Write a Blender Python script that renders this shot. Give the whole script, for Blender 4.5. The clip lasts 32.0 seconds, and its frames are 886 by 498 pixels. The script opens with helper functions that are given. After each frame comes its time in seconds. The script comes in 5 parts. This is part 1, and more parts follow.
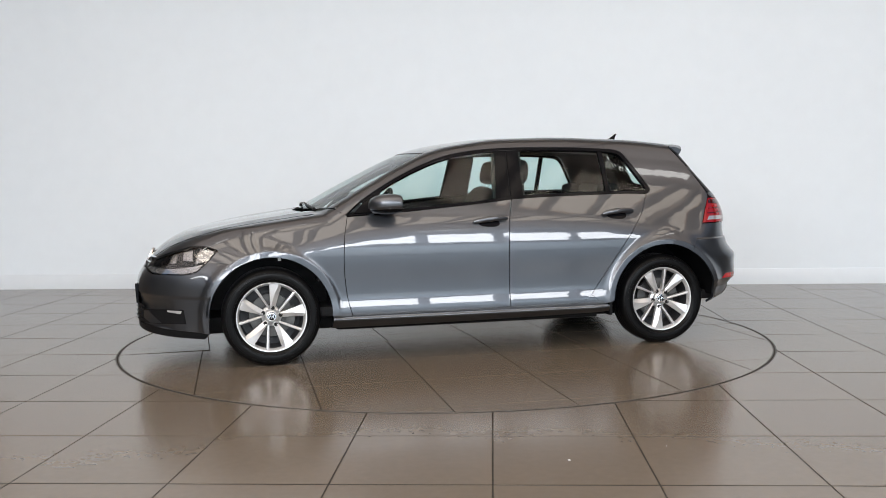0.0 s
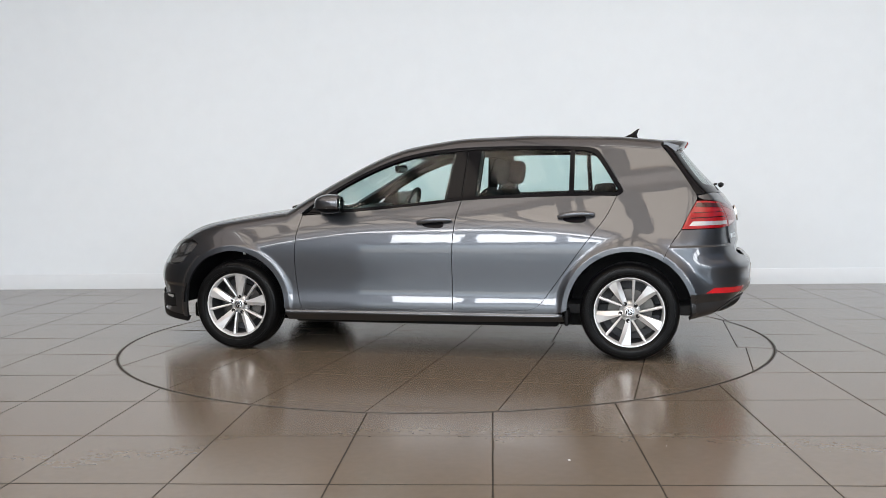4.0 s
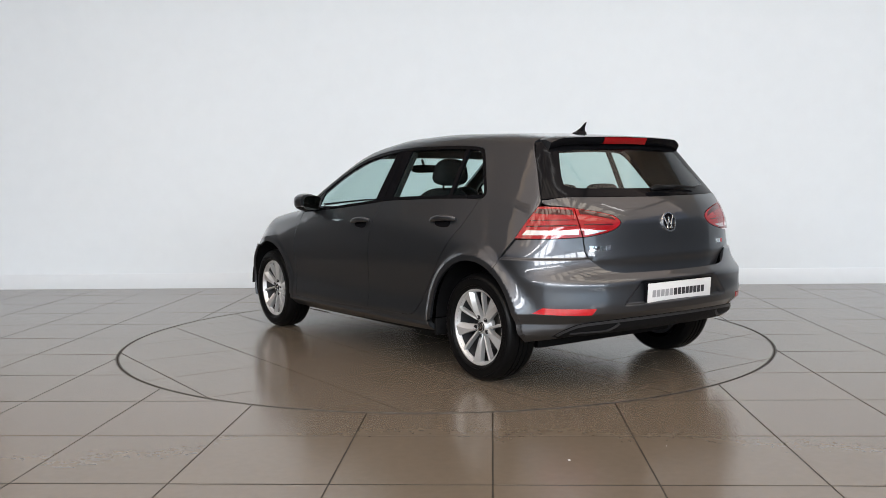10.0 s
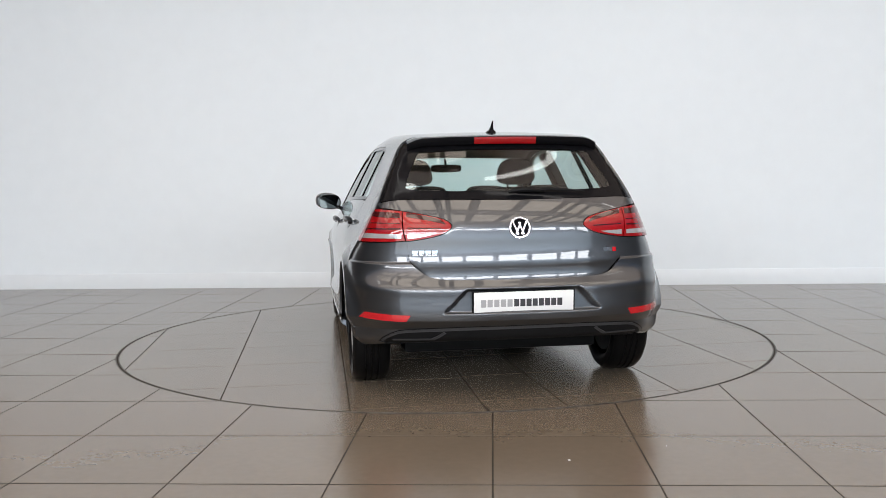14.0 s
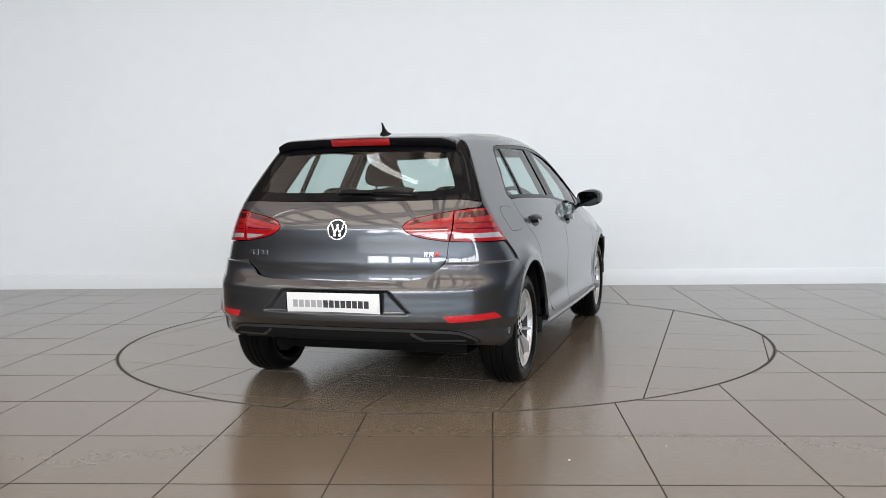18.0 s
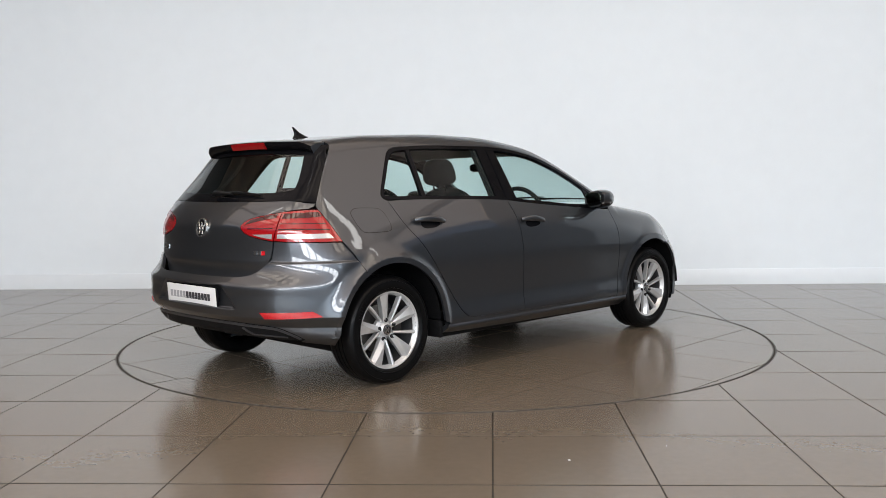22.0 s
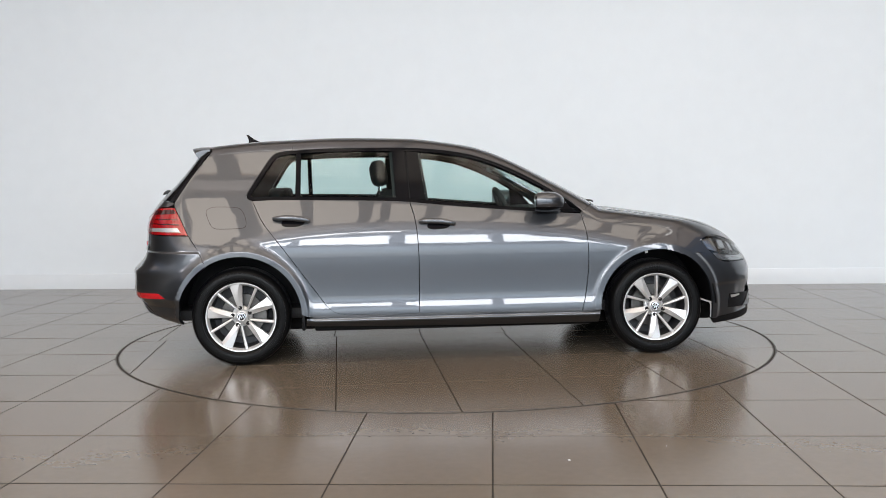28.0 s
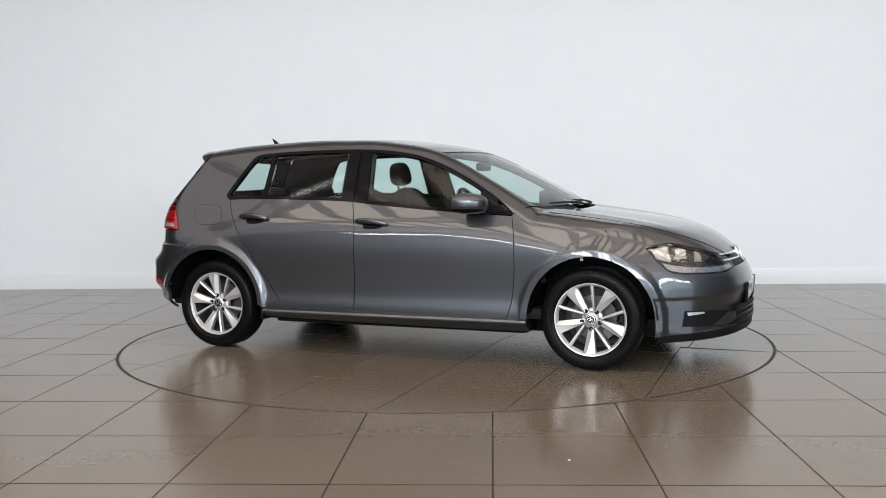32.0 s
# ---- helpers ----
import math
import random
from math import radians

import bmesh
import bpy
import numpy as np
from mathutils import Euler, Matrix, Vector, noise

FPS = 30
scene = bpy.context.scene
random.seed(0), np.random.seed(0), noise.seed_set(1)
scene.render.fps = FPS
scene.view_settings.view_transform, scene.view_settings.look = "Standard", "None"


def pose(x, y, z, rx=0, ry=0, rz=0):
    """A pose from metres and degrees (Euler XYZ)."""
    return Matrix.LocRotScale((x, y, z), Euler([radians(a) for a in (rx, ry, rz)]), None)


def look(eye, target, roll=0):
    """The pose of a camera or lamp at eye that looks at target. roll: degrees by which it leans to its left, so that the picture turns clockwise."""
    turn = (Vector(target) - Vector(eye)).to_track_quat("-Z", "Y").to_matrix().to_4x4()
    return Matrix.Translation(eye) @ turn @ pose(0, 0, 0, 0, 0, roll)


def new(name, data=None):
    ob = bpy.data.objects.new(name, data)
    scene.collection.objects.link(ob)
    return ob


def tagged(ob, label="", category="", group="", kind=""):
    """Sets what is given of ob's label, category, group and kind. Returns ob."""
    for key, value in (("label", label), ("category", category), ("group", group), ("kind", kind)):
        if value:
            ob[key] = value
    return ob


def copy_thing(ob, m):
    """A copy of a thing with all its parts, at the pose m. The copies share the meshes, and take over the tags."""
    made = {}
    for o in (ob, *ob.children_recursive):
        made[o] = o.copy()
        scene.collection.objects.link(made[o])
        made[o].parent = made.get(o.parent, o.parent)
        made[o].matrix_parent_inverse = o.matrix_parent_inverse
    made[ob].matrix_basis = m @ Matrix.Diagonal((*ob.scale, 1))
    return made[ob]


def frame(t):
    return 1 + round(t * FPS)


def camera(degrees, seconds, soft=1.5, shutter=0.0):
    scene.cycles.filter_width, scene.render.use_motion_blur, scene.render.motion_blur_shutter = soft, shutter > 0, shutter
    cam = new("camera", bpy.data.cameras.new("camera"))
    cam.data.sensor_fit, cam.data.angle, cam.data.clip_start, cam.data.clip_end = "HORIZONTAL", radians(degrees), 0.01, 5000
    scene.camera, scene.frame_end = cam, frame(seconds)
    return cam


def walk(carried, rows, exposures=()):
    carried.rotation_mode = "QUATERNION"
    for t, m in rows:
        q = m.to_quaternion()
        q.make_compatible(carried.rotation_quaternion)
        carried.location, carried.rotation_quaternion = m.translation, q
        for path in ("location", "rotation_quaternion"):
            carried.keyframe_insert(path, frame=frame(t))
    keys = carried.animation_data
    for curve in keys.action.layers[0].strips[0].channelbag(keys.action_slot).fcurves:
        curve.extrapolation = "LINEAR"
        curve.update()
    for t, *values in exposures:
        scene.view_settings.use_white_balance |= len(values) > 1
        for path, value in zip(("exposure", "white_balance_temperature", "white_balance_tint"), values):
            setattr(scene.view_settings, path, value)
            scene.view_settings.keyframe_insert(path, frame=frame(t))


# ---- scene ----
# Camera on a tripod: it stands still for the whole shot.
cam = camera(50.907, 32.0, soft=0.7)
EYE = look((0.0000, -6.7247, 1.1260), (-0.0088, -0.7405, 0.6907), -0.828)
walk(cam, [(0.0, EYE), (32.0, EYE)], [(0.0, 0.0), (32.0, 0.0)])
OFFSET = -0.078       # the car stands a little off the turntable's axis


def heading(t):
    s = (t - 16) / 16
    return math.degrees(1.4910 - 1.8676 * s + 0.0053 * s * s - 0.0178 * s ** 3)


# ---- world and light ----
scene.cycles.caustics_reflective = False
scene.cycles.blur_glossy = 2.0
scene.cycles.sample_clamp_indirect = 4.0
world = bpy.data.worlds.new("world")
scene.world = world
world.use_nodes = True
wn = world.node_tree
sky = wn.nodes.new("ShaderNodeTexSky")
sky.sky_type, sky.sun_disc = "NISHITA", False
sky.sun_elevation, sky.sun_rotation = radians(38), radians(200)
wn.links.new(sky.outputs[0], wn.nodes["Background"].inputs[0])
wn.nodes["Background"].inputs[1].default_value = 0.12


def area(name, m, sx, sy, power, color):
    lamp = bpy.data.lights.new(name, "AREA")
    lamp.shape, lamp.size, lamp.size_y, lamp.energy, lamp.color = "RECTANGLE", sx, sy, power, color
    ob = new(name, lamp)
    ob.matrix_world = m
    return ob


WALL_FILL, CEIL_GLOW, ROOFLIGHT, HIGH_WINDOW, BLUE_FILL = 20.3, 0.88, 2.6, 18.4, 2.0      # radiance of the openings and of the added fill lamps
WINDOWS = (-8.0, 12.5)                                     # the glazed part of the front

# ---- materials ----
def material(name, base, rough=0.5, metal=0.0, coat=0.0, coat_rough=0.03, spec=0.5, grain=0.0, scale=40.0, bump=0.0, bump_scale=200.0,
             rough_var=0.0, trans=0.0, ior=1.45, emit=None, power=0.0, tint_random=0.0):
    m = bpy.data.materials.new(name)
    m.use_nodes = True
    nt = m.node_tree
    b = nt.nodes["Principled BSDF"]
    b.inputs["Base Color"].default_value = (*base, 1)
    b.inputs["Roughness"].default_value = rough
    b.inputs["Metallic"].default_value = metal
    b.inputs["Coat Weight"].default_value = coat
    b.inputs["Coat Roughness"].default_value = coat_rough
    b.inputs["Specular IOR Level"].default_value = spec
    b.inputs["Transmission Weight"].default_value = trans
    b.inputs["IOR"].default_value = ior
    if emit:
        b.inputs["Emission Color"].default_value = (*emit, 1)
        b.inputs["Emission Strength"].default_value = power
    tc = nt.nodes.new("ShaderNodeTexCoord")
    if grain or rough_var or tint_random:
        n1 = nt.nodes.new("ShaderNodeTexNoise")
        n1.inputs["Scale"].default_value, n1.inputs["Detail"].default_value = scale, 6
        n2 = nt.nodes.new("ShaderNodeTexNoise")
        n2.inputs["Scale"].default_value, n2.inputs["Detail"].default_value = scale / 14, 3
        for n in (n1, n2):
            nt.links.new(tc.outputs["Object"], n.inputs["Vector"])
        add = nt.nodes.new("ShaderNodeMath")
        add.operation = "ADD"
        nt.links.new(n1.outputs[0], add.inputs[0])
        nt.links.new(n2.outputs[0], add.inputs[1])
        last = add.outputs[0]
        if tint_random:
            info = nt.nodes.new("ShaderNodeObjectInfo")
            mul = nt.nodes.new("ShaderNodeMath")
            mul.operation, mul.inputs[1].default_value, mul.inputs[2].default_value = "MULTIPLY_ADD", tint_random, -tint_random / 2
            nt.links.new(info.outputs["Random"], mul.inputs[0])
            plus = nt.nodes.new("ShaderNodeMath")
            plus.operation = "ADD"
            nt.links.new(last, plus.inputs[0])
            nt.links.new(mul.outputs[0], plus.inputs[1])
            last = plus.outputs[0]
        if grain or tint_random:
            ramp = nt.nodes.new("ShaderNodeMapRange")
            ramp.inputs[1].default_value, ramp.inputs[2].default_value = 0.6, 1.4
            ramp.inputs[3].default_value, ramp.inputs[4].default_value = 1 - grain, 1 + grain
            nt.links.new(last, ramp.inputs[0])
            mix = nt.nodes.new("ShaderNodeVectorMath")
            mix.operation = "SCALE"
            mix.inputs[0].default_value = base
            nt.links.new(ramp.outputs[0], mix.inputs["Scale"])
            nt.links.new(mix.outputs[0], b.inputs["Base Color"])
        if rough_var:
            r2 = nt.nodes.new("ShaderNodeMapRange")
            r2.inputs[1].default_value, r2.inputs[2].default_value = 0.7, 1.3
            r2.inputs[3].default_value, r2.inputs[4].default_value = rough - rough_var, rough + rough_var
            nt.links.new(add.outputs[0], r2.inputs[0])
            nt.links.new(r2.outputs[0], b.inputs["Roughness"])
    if bump:
        n3 = nt.nodes.new("ShaderNodeTexNoise")
        n3.inputs["Scale"].default_value, n3.inputs["Detail"].default_value = bump_scale, 4
        nt.links.new(tc.outputs["Object"], n3.inputs["Vector"])
        bp = nt.nodes.new("ShaderNodeBump")
        bp.inputs["Strength"].default_value, bp.inputs["Distance"].default_value = bump, 0.002
        nt.links.new(n3.outputs[0], bp.inputs["Height"])
        nt.links.new(bp.outputs[0], b.inputs["Normal"])
    return m


WALL = material("wall_paint", (0.73, 0.79, 0.835), 0.6, grain=0.02, scale=6, bump=0.15, bump_scale=90)
SKIRT = material("skirting_paint", (0.73, 0.78, 0.82), 0.4, grain=0.02, scale=10)
CEIL = material("ceiling_sheet", (0.66, 0.51, 0.39), 0.6, grain=0.06, scale=8)
BEAM = material("beam_paint", (0.50, 0.41, 0.33), 0.5, grain=0.08, scale=8)
DARKWALL = material("dark_hall_wall", (0.055, 0.070, 0.095), 0.7, grain=0.1, scale=5)
WESTWALL = material("brown_grey_hall_wall", (0.055, 0.050, 0.046), 0.7, grain=0.1, scale=5)
EASTWALL = material("blue_grey_hall_wall", (0.10, 0.11, 0.125), 0.7, grain=0.1, scale=5)
TUBE = material("tube_glow", (0.9, 0.9, 0.9), 0.4, emit=(1.0, 0.98, 0.95), power=8.0)
TILE = material("porcelain_tile", (0.136, 0.110, 0.083), 0.205, spec=0.75, grain=0.06, scale=26, tint_random=0.3)
GROUT = material("grout", (0.034, 0.029, 0.023), 0.85, spec=0.2, grain=0.2, scale=60)
STEEL = material("edge_steel", (0.10, 0.095, 0.09), 0.45, metal=0.8, grain=0.2, scale=80)
DARKGAP = material("dark_gap", (0.01, 0.01, 0.01), 0.9)
PAINT = material("grey_metallic_paint", (0.072, 0.077, 0.086), 0.36, metal=0.88, coat=1.0, coat_rough=0.015)
nt = PAINT.node_tree
bp = nt.nodes.new("ShaderNodeBump")
wave = nt.nodes.new("ShaderNodeTexNoise")
wave.inputs["Scale"].default_value, wave.inputs["Detail"].default_value = 7.0, 2.0
bp.inputs["Strength"].default_value, bp.inputs["Distance"].default_value = 0.22, 0.002
for a, b in ((nt.nodes["Texture Coordinate"].outputs["Object"], wave.inputs["Vector"]), (wave.outputs[0], bp.inputs["Height"]),
             (bp.outputs[0], nt.nodes["Principled BSDF"].inputs["Normal"]), (bp.outputs[0], nt.nodes["Principled BSDF"].inputs["Coat Normal"])):
    nt.links.new(a, b)
TRIM = material("interior_trim", (0.02, 0.02, 0.021), 0.7, spec=0.25, grain=0.15, scale=90)
LINER = material("headliner", (0.16, 0.16, 0.155), 0.9, grain=0.1, scale=150)
PLASTIC = material("black_plastic", (0.007, 0.007, 0.0075), 0.5, spec=0.13, grain=0.15, scale=120, bump=0.15, bump_scale=800)
PIANO = material("gloss_black", (0.005, 0.005, 0.006), 0.09, spec=0.09)
RUBBER = material("tyre_rubber", (0.004, 0.004, 0.0042), 0.30, spec=0.12, grain=0.2, scale=60, bump=0.1, bump_scale=300)
SATIN = material("satin_dark_plastic", (0.03, 0.03, 0.032), 0.3, spec=0.5)
BOWL = material("lamp_bowl", (0.025, 0.025, 0.026), 0.25, metal=0.2)
ALLOY = material("silver_alloy", (0.60, 0.60, 0.60), 0.34, metal=0.6, coat=0.4, grain=0.04, scale=50)
ALLOY_DARK = material("alloy_barrel", (0.06, 0.06, 0.063), 0.5, metal=0.6, grain=0.2, scale=40)
DISC = material("brake_disc_iron", (0.11, 0.105, 0.10), 0.4, metal=0.9, grain=0.2, scale=120)
CHROME = material("chrome", (0.75, 0.76, 0.77), 0.08, metal=1.0)
EMBLEM = material("bright_emblem_metal", (0.85, 0.86, 0.87), 0.26, metal=1.0)
# the dark hall's reflection is put into this metal's colour
MIRROR = material("darkened_mirror", (0.12, 0.14, 0.14), 0.02, metal=1.0)
RED = material("red_lens", (0.25, 0.004, 0.006), 0.12, coat=0.6, grain=0.15, scale=160)
RED_DARK = material("dark_red_lens", (0.035, 0.002, 0.003), 0.12, coat=0.6)
RED_BRIGHT = material("red_reflector", (0.45, 0.008, 0.014), 0.15, coat=1.0, grain=0.2, scale=400)
CLEAR = material("clear_lens_silver", (0.58, 0.58, 0.59), 0.2, metal=0.6, coat=1.0, grain=0.2, scale=200)
LAMP_SILVER = material("smoked_lamp_reflector", (0.40, 0.40, 0.41), 0.18, metal=0.8, coat=1.0, grain=0.2, scale=200)
FABRIC = material("seat_fabric", (0.012, 0.012, 0.013), 0.9, spec=0.2, grain=0.25, scale=200, bump=0.3, bump_scale=900)
PLATE_WHITE = material("plate_white", (0.66, 0.66, 0.66), 0.35)
INK = material("ink_dark", (0.03, 0.03, 0.035), 0.5)
INK_GREY = material("ink_grey", (0.30, 0.30, 0.31), 0.5)


def glass_material(name, tint, mixv):
    m = bpy.data.materials.new(name)
    m.use_nodes = True
    nt = m.node_tree
    nt.nodes.remove(nt.nodes["Principled BSDF"])
    out = nt.nodes["Material Output"]
    tr = nt.nodes.new("ShaderNodeBsdfTransparent")
    tr.inputs[0].default_value = (*tint, 1)
    gl = nt.nodes.new("ShaderNodeBsdfGlossy")
    gl.inputs["Roughness"].default_value = 0.01
    lw = nt.nodes.new("ShaderNodeLayerWeight")
    lw.inputs[0].default_value = 0.5
    pw = nt.nodes.new("ShaderNodeMath")
    pw.operation, pw.inputs[1].default_value = "POWER", 4.5
    nt.links.new(lw.outputs["Facing"], pw.inputs[0])
    fr = nt.nodes.new("ShaderNodeMath")
    fr.operation, fr.inputs[1].default_value, fr.inputs[2].default_value = "MULTIPLY_ADD", 0.9, mixv
    nt.links.new(pw.outputs[0], fr.inputs[0])
    mix = nt.nodes.new("ShaderNodeMixShader")
    nt.links.new(fr.outputs[0], mix.inputs[0])
    nt.links.new(tr.outputs[0], mix.inputs[1])
    nt.links.new(gl.outputs[0], mix.inputs[2])
    nt.links.new(mix.outputs[0], out.inputs[0])
    return m


GLASS = glass_material("tinted_green_glass", (0.76, 0.88, 0.865), 0.022)
GLASS_REAR = glass_material("rear_glass", (0.74, 0.85, 0.83), 0.065)
LENS = glass_material("clear_lamp_lens", (0.95, 0.96, 0.96), 0.06)


# ---- mesh helpers ----
def part(name, bm, mat, parent=None, label="", smooth=True, angle=35):
    me = bpy.data.meshes.new(name)
    bm.to_mesh(me)
    bm.free()
    for m in (mat if isinstance(mat, (list, tuple)) else [mat]):
        me.materials.append(m)
    if smooth:
        me.shade_smooth()
        me.set_sharp_from_angle(angle=radians(angle))
    ob = new(name, me)
    if parent:
        ob.parent = parent
    if label:
        ob["label"] = label
    return ob


def box(bm, x0, x1, y0, y1, z0, z1, bevel=0.0, m=None, seg=2):
    r = bmesh.ops.create_cube(bm, size=1)
    vs = r["verts"]
    bmesh.ops.scale(bm, vec=(x1 - x0, y1 - y0, z1 - z0), verts=vs)
    bmesh.ops.translate(bm, vec=((x0 + x1) / 2, (y0 + y1) / 2, (z0 + z1) / 2), verts=vs)
    if bevel:
        es = list({e for v in vs for e in v.link_edges})
        vs = list({v for f in bmesh.ops.bevel(bm, geom=es, offset=bevel, segments=seg, profile=0.6, affect="EDGES")["faces"] for v in f.verts} | {v for v in vs if v.is_valid})
    if m is not None:
        bmesh.ops.transform(bm, matrix=m, verts=vs)
    return vs


def prism(bm, pts, z0, z1, chamfer=0.0, m=None):
    """A slab over a convex or plain outline, its upper edge chamfered."""
    c = Vector((sum(p[0] for p in pts) / len(pts), sum(p[1] for p in pts) / len(pts), 0))
    rings = [[bm.verts.new((p[0], p[1], z0)) for p in pts], [bm.verts.new((p[0], p[1], z1 - chamfer)) for p in pts]]
    if chamfer:
        up = []
        for p in pts:
            d = Vector((p[0], p[1], 0)) - c
            k = max(0.0, 1 - 1.4 * chamfer / max(d.length, 1e-6))
            up.append(bm.verts.new((c.x + d.x * k, c.y + d.y * k, z1)))
        rings.append(up)
    n = len(pts)
    for a, b in zip(rings, rings[1:]):
        for i in range(n):
            bm.faces.new((a[i], a[(i + 1) % n], b[(i + 1) % n], b[i]))
    bm.faces.new(rings[-1])
    bm.faces.new(rings[0][::-1])
    vs = [v for r in rings for v in r]
    if m is not None:
        bmesh.ops.transform(bm, matrix=m, verts=vs)
    return vs


def lathe(bm, profile, n=48, m=None, a0=0.0, a1=360.0):
    """Turns (radius, y) round the y axis."""
    full = abs(a1 - a0) > 359
    cols = []
    for i in range(n if full else n + 1):
        a = radians(a0 + (a1 - a0) * i / n)
        cols.append([bm.verts.new((r * math.cos(a), y, r * math.sin(a))) for r, y in profile])
    for i in range(n):
        p, q = cols[i], cols[(i + 1) % len(cols)]
        for j in range(len(profile) - 1):
            bm.faces.new((p[j], p[j + 1], q[j + 1], q[j]))
    vs = [v for c in cols for v in c]
    if m is not None:
        bmesh.ops.transform(bm, matrix=m, verts=vs)
    return vs


def empty(name, parent=None):
    ob = new(name)
    ob.empty_display_size = 0.2
    ob.parent = parent
    return ob


# ---- the room ----
LEAN = -3.0                    # the tile grid's turn
GRID = pose(0, 0, 0, 0, 0, LEAN)
TU, TV, U0, V0 = 0.6145, 0.665, 0.342, -1.336
RT = 2.257                     # the turntable's radius
CEIL_Z = 5.2
WALL_Y = 3.21                  # in the grid's frame
FRONT_Y = -13.0
BAY_X = -5.35                  # west end of the white wall


def room():
    bm = bmesh.new()
    box(bm, -14, 14, FRONT_Y, WALL_Y + 0.9, -0.25, -0.0014)
    fl = part("floor", bm, GROUT, smooth=False)
    fl.matrix_world = GRID
    tagged(fl, "large brown-grey porcelain tiles with dark grout", "floor", kind="structure")
    bm = bmesh.new()
    box(bm, -14, 14, FRONT_Y, V0 - 4 * TV - 0.004, -0.0010, 0.0)
    hall = part("floor_hall", bm, TILE, smooth=False)
    hall.matrix_world = GRID
    tagged(hall, "brown-grey hall floor in front of the studio bay", "floor", kind="structure")
    bm = bmesh.new()
    box(bm, BAY_X, 14, WALL_Y, WALL_Y + 0.25, -0.2, CEIL_Z + 0.2)
    w = part("wall_north", bm, WALL, smooth=False)
    w.matrix_world = pose(0, 0, 0, 0, 0, -3.6)
    tagged(w, "plain white painted studio wall", "wall", kind="structure")
    # unseen wall piece, added so that the turned doors reflect something dark
    bm = bmesh.new()
    box(bm, -14.5, BAY_X - 0.003, WALL_Y + 0.06, WALL_Y + 0.25, -0.2, CEIL_Z + 0.2)
    w = part("wall_north_west", bm, WESTWALL, smooth=False)
    w.matrix_world = pose(0, 0, 0, 0, 0, -3.6)
    tagged(w, "unseen brown-grey wall added beside the white bay for dark reflections", "wall", kind="structure")
    bm = bmesh.new()
    box(bm, BAY_X, 14, WALL_Y - 0.009, WALL_Y - 0.002, -0.003, 0.165, 0.003)
    b = part("baseboard", bm, SKIRT)
    b.matrix_world = pose(0, 0, 0, 0, 0, -3.6)
    tagged(b, "low white painted skirting board", "skirting", kind="structure")
    # unseen side walls, added to close the room and tone the car's reflections
    for name, x0, x1 in (("wall_west", -14.3, -14), ("wall_east", 14, 14.3)):
        bm = bmesh.new()
        box(bm, x0, x1, FRONT_Y, WALL_Y + 0.9, -0.2, CEIL_Z + 0.2)
        tagged(part(name, bm, WESTWALL if name == "wall_west" else EASTWALL, smooth=False), "unseen plain hall wall, toned for the car's reflections", "wall", kind="structure")
    # ceiling: beige profiled sheet with rooflights and two fill-lamp openings, dark beams below it
    strips = [(-12.2, -10.8), (-9.0, 0.6)]
    rooflights = [(-5.7, -4.3), (-3.7, -2.45)]
    bm = bmesh.new()
    y = FRONT_Y
    for a, b in strips + [(WALL_Y + 0.9, 0)]:
        box(bm, -14, 14, y, a, CEIL_Z, CEIL_Z + 0.2)
        n = max(1, int((a - y) / 0.8))
        for k in range(n):
            yy = y + (a - y) * (k + 0.5) / n
            box(bm, -14, 14, yy - 0.05, yy + 0.05, CEIL_Z - 0.06, CEIL_Z)
        y = b
    for y in (-6.3, -1.95):
        box(bm, -14, 14, y - 0.05, y + 0.05, CEIL_Z - 0.02, CEIL_Z + 0.03)
    for a, b in rooflights:
        box(bm, -14, 14, a - 0.12, a, CEIL_Z - 0.09, CEIL_Z + 0.03)
        box(bm, -14, 14, b, b + 0.12, CEIL_Z - 0.09, CEIL_Z + 0.03)
        for k in range(-7, 9):
            x = 0.98 * k - 0.3
            box(bm, x - 0.11, x + 0.11, a, b, CEIL_Z - 0.08, CEIL_Z - 0.03)
    tagged(part("ceiling", bm, CEIL, smooth=False), "beige ribbed sheet ceiling with skylight strips", "ceiling", kind="structure")
    # the first is a fill lamp, added to light the white wall evenly
    for k, (a, b) in enumerate(strips):
        # the second is a warm added glow in place of a lit beige ceiling
        x, w, k_, tint = ((-6.5, 15, WALL_FILL, (0.91, 0.93, 0.955)), (-1.5, 20, CEIL_GLOW, (1.0, 0.74, 0.49)))[k]
        area("skylight_lamp", pose(x, (a + b) / 2, CEIL_Z + 0.05), w, b - a, k_ * w * (b - a) * math.pi, tint)
    for a, b in rooflights:
        area("rooflight_lamp", pose(-0.2, (a + b) / 2, CEIL_Z - 0.02), 14, b - a, ROOFLIGHT * 14 * (b - a) * math.pi, (1.0, 0.87, 0.70))
    for k in range(7):
        bm = bmesh.new()
        x = -9 + 3 * k
        box(bm, x - 0.07, x + 0.07, FRONT_Y, WALL_Y + 0.6, CEIL_Z - 0.20, CEIL_Z - 0.065)
        tagged(part("ceiling_beam", bm, BEAM, smooth=False), "painted steel roof beam under the ceiling", "beam", kind="structure")
    first = None
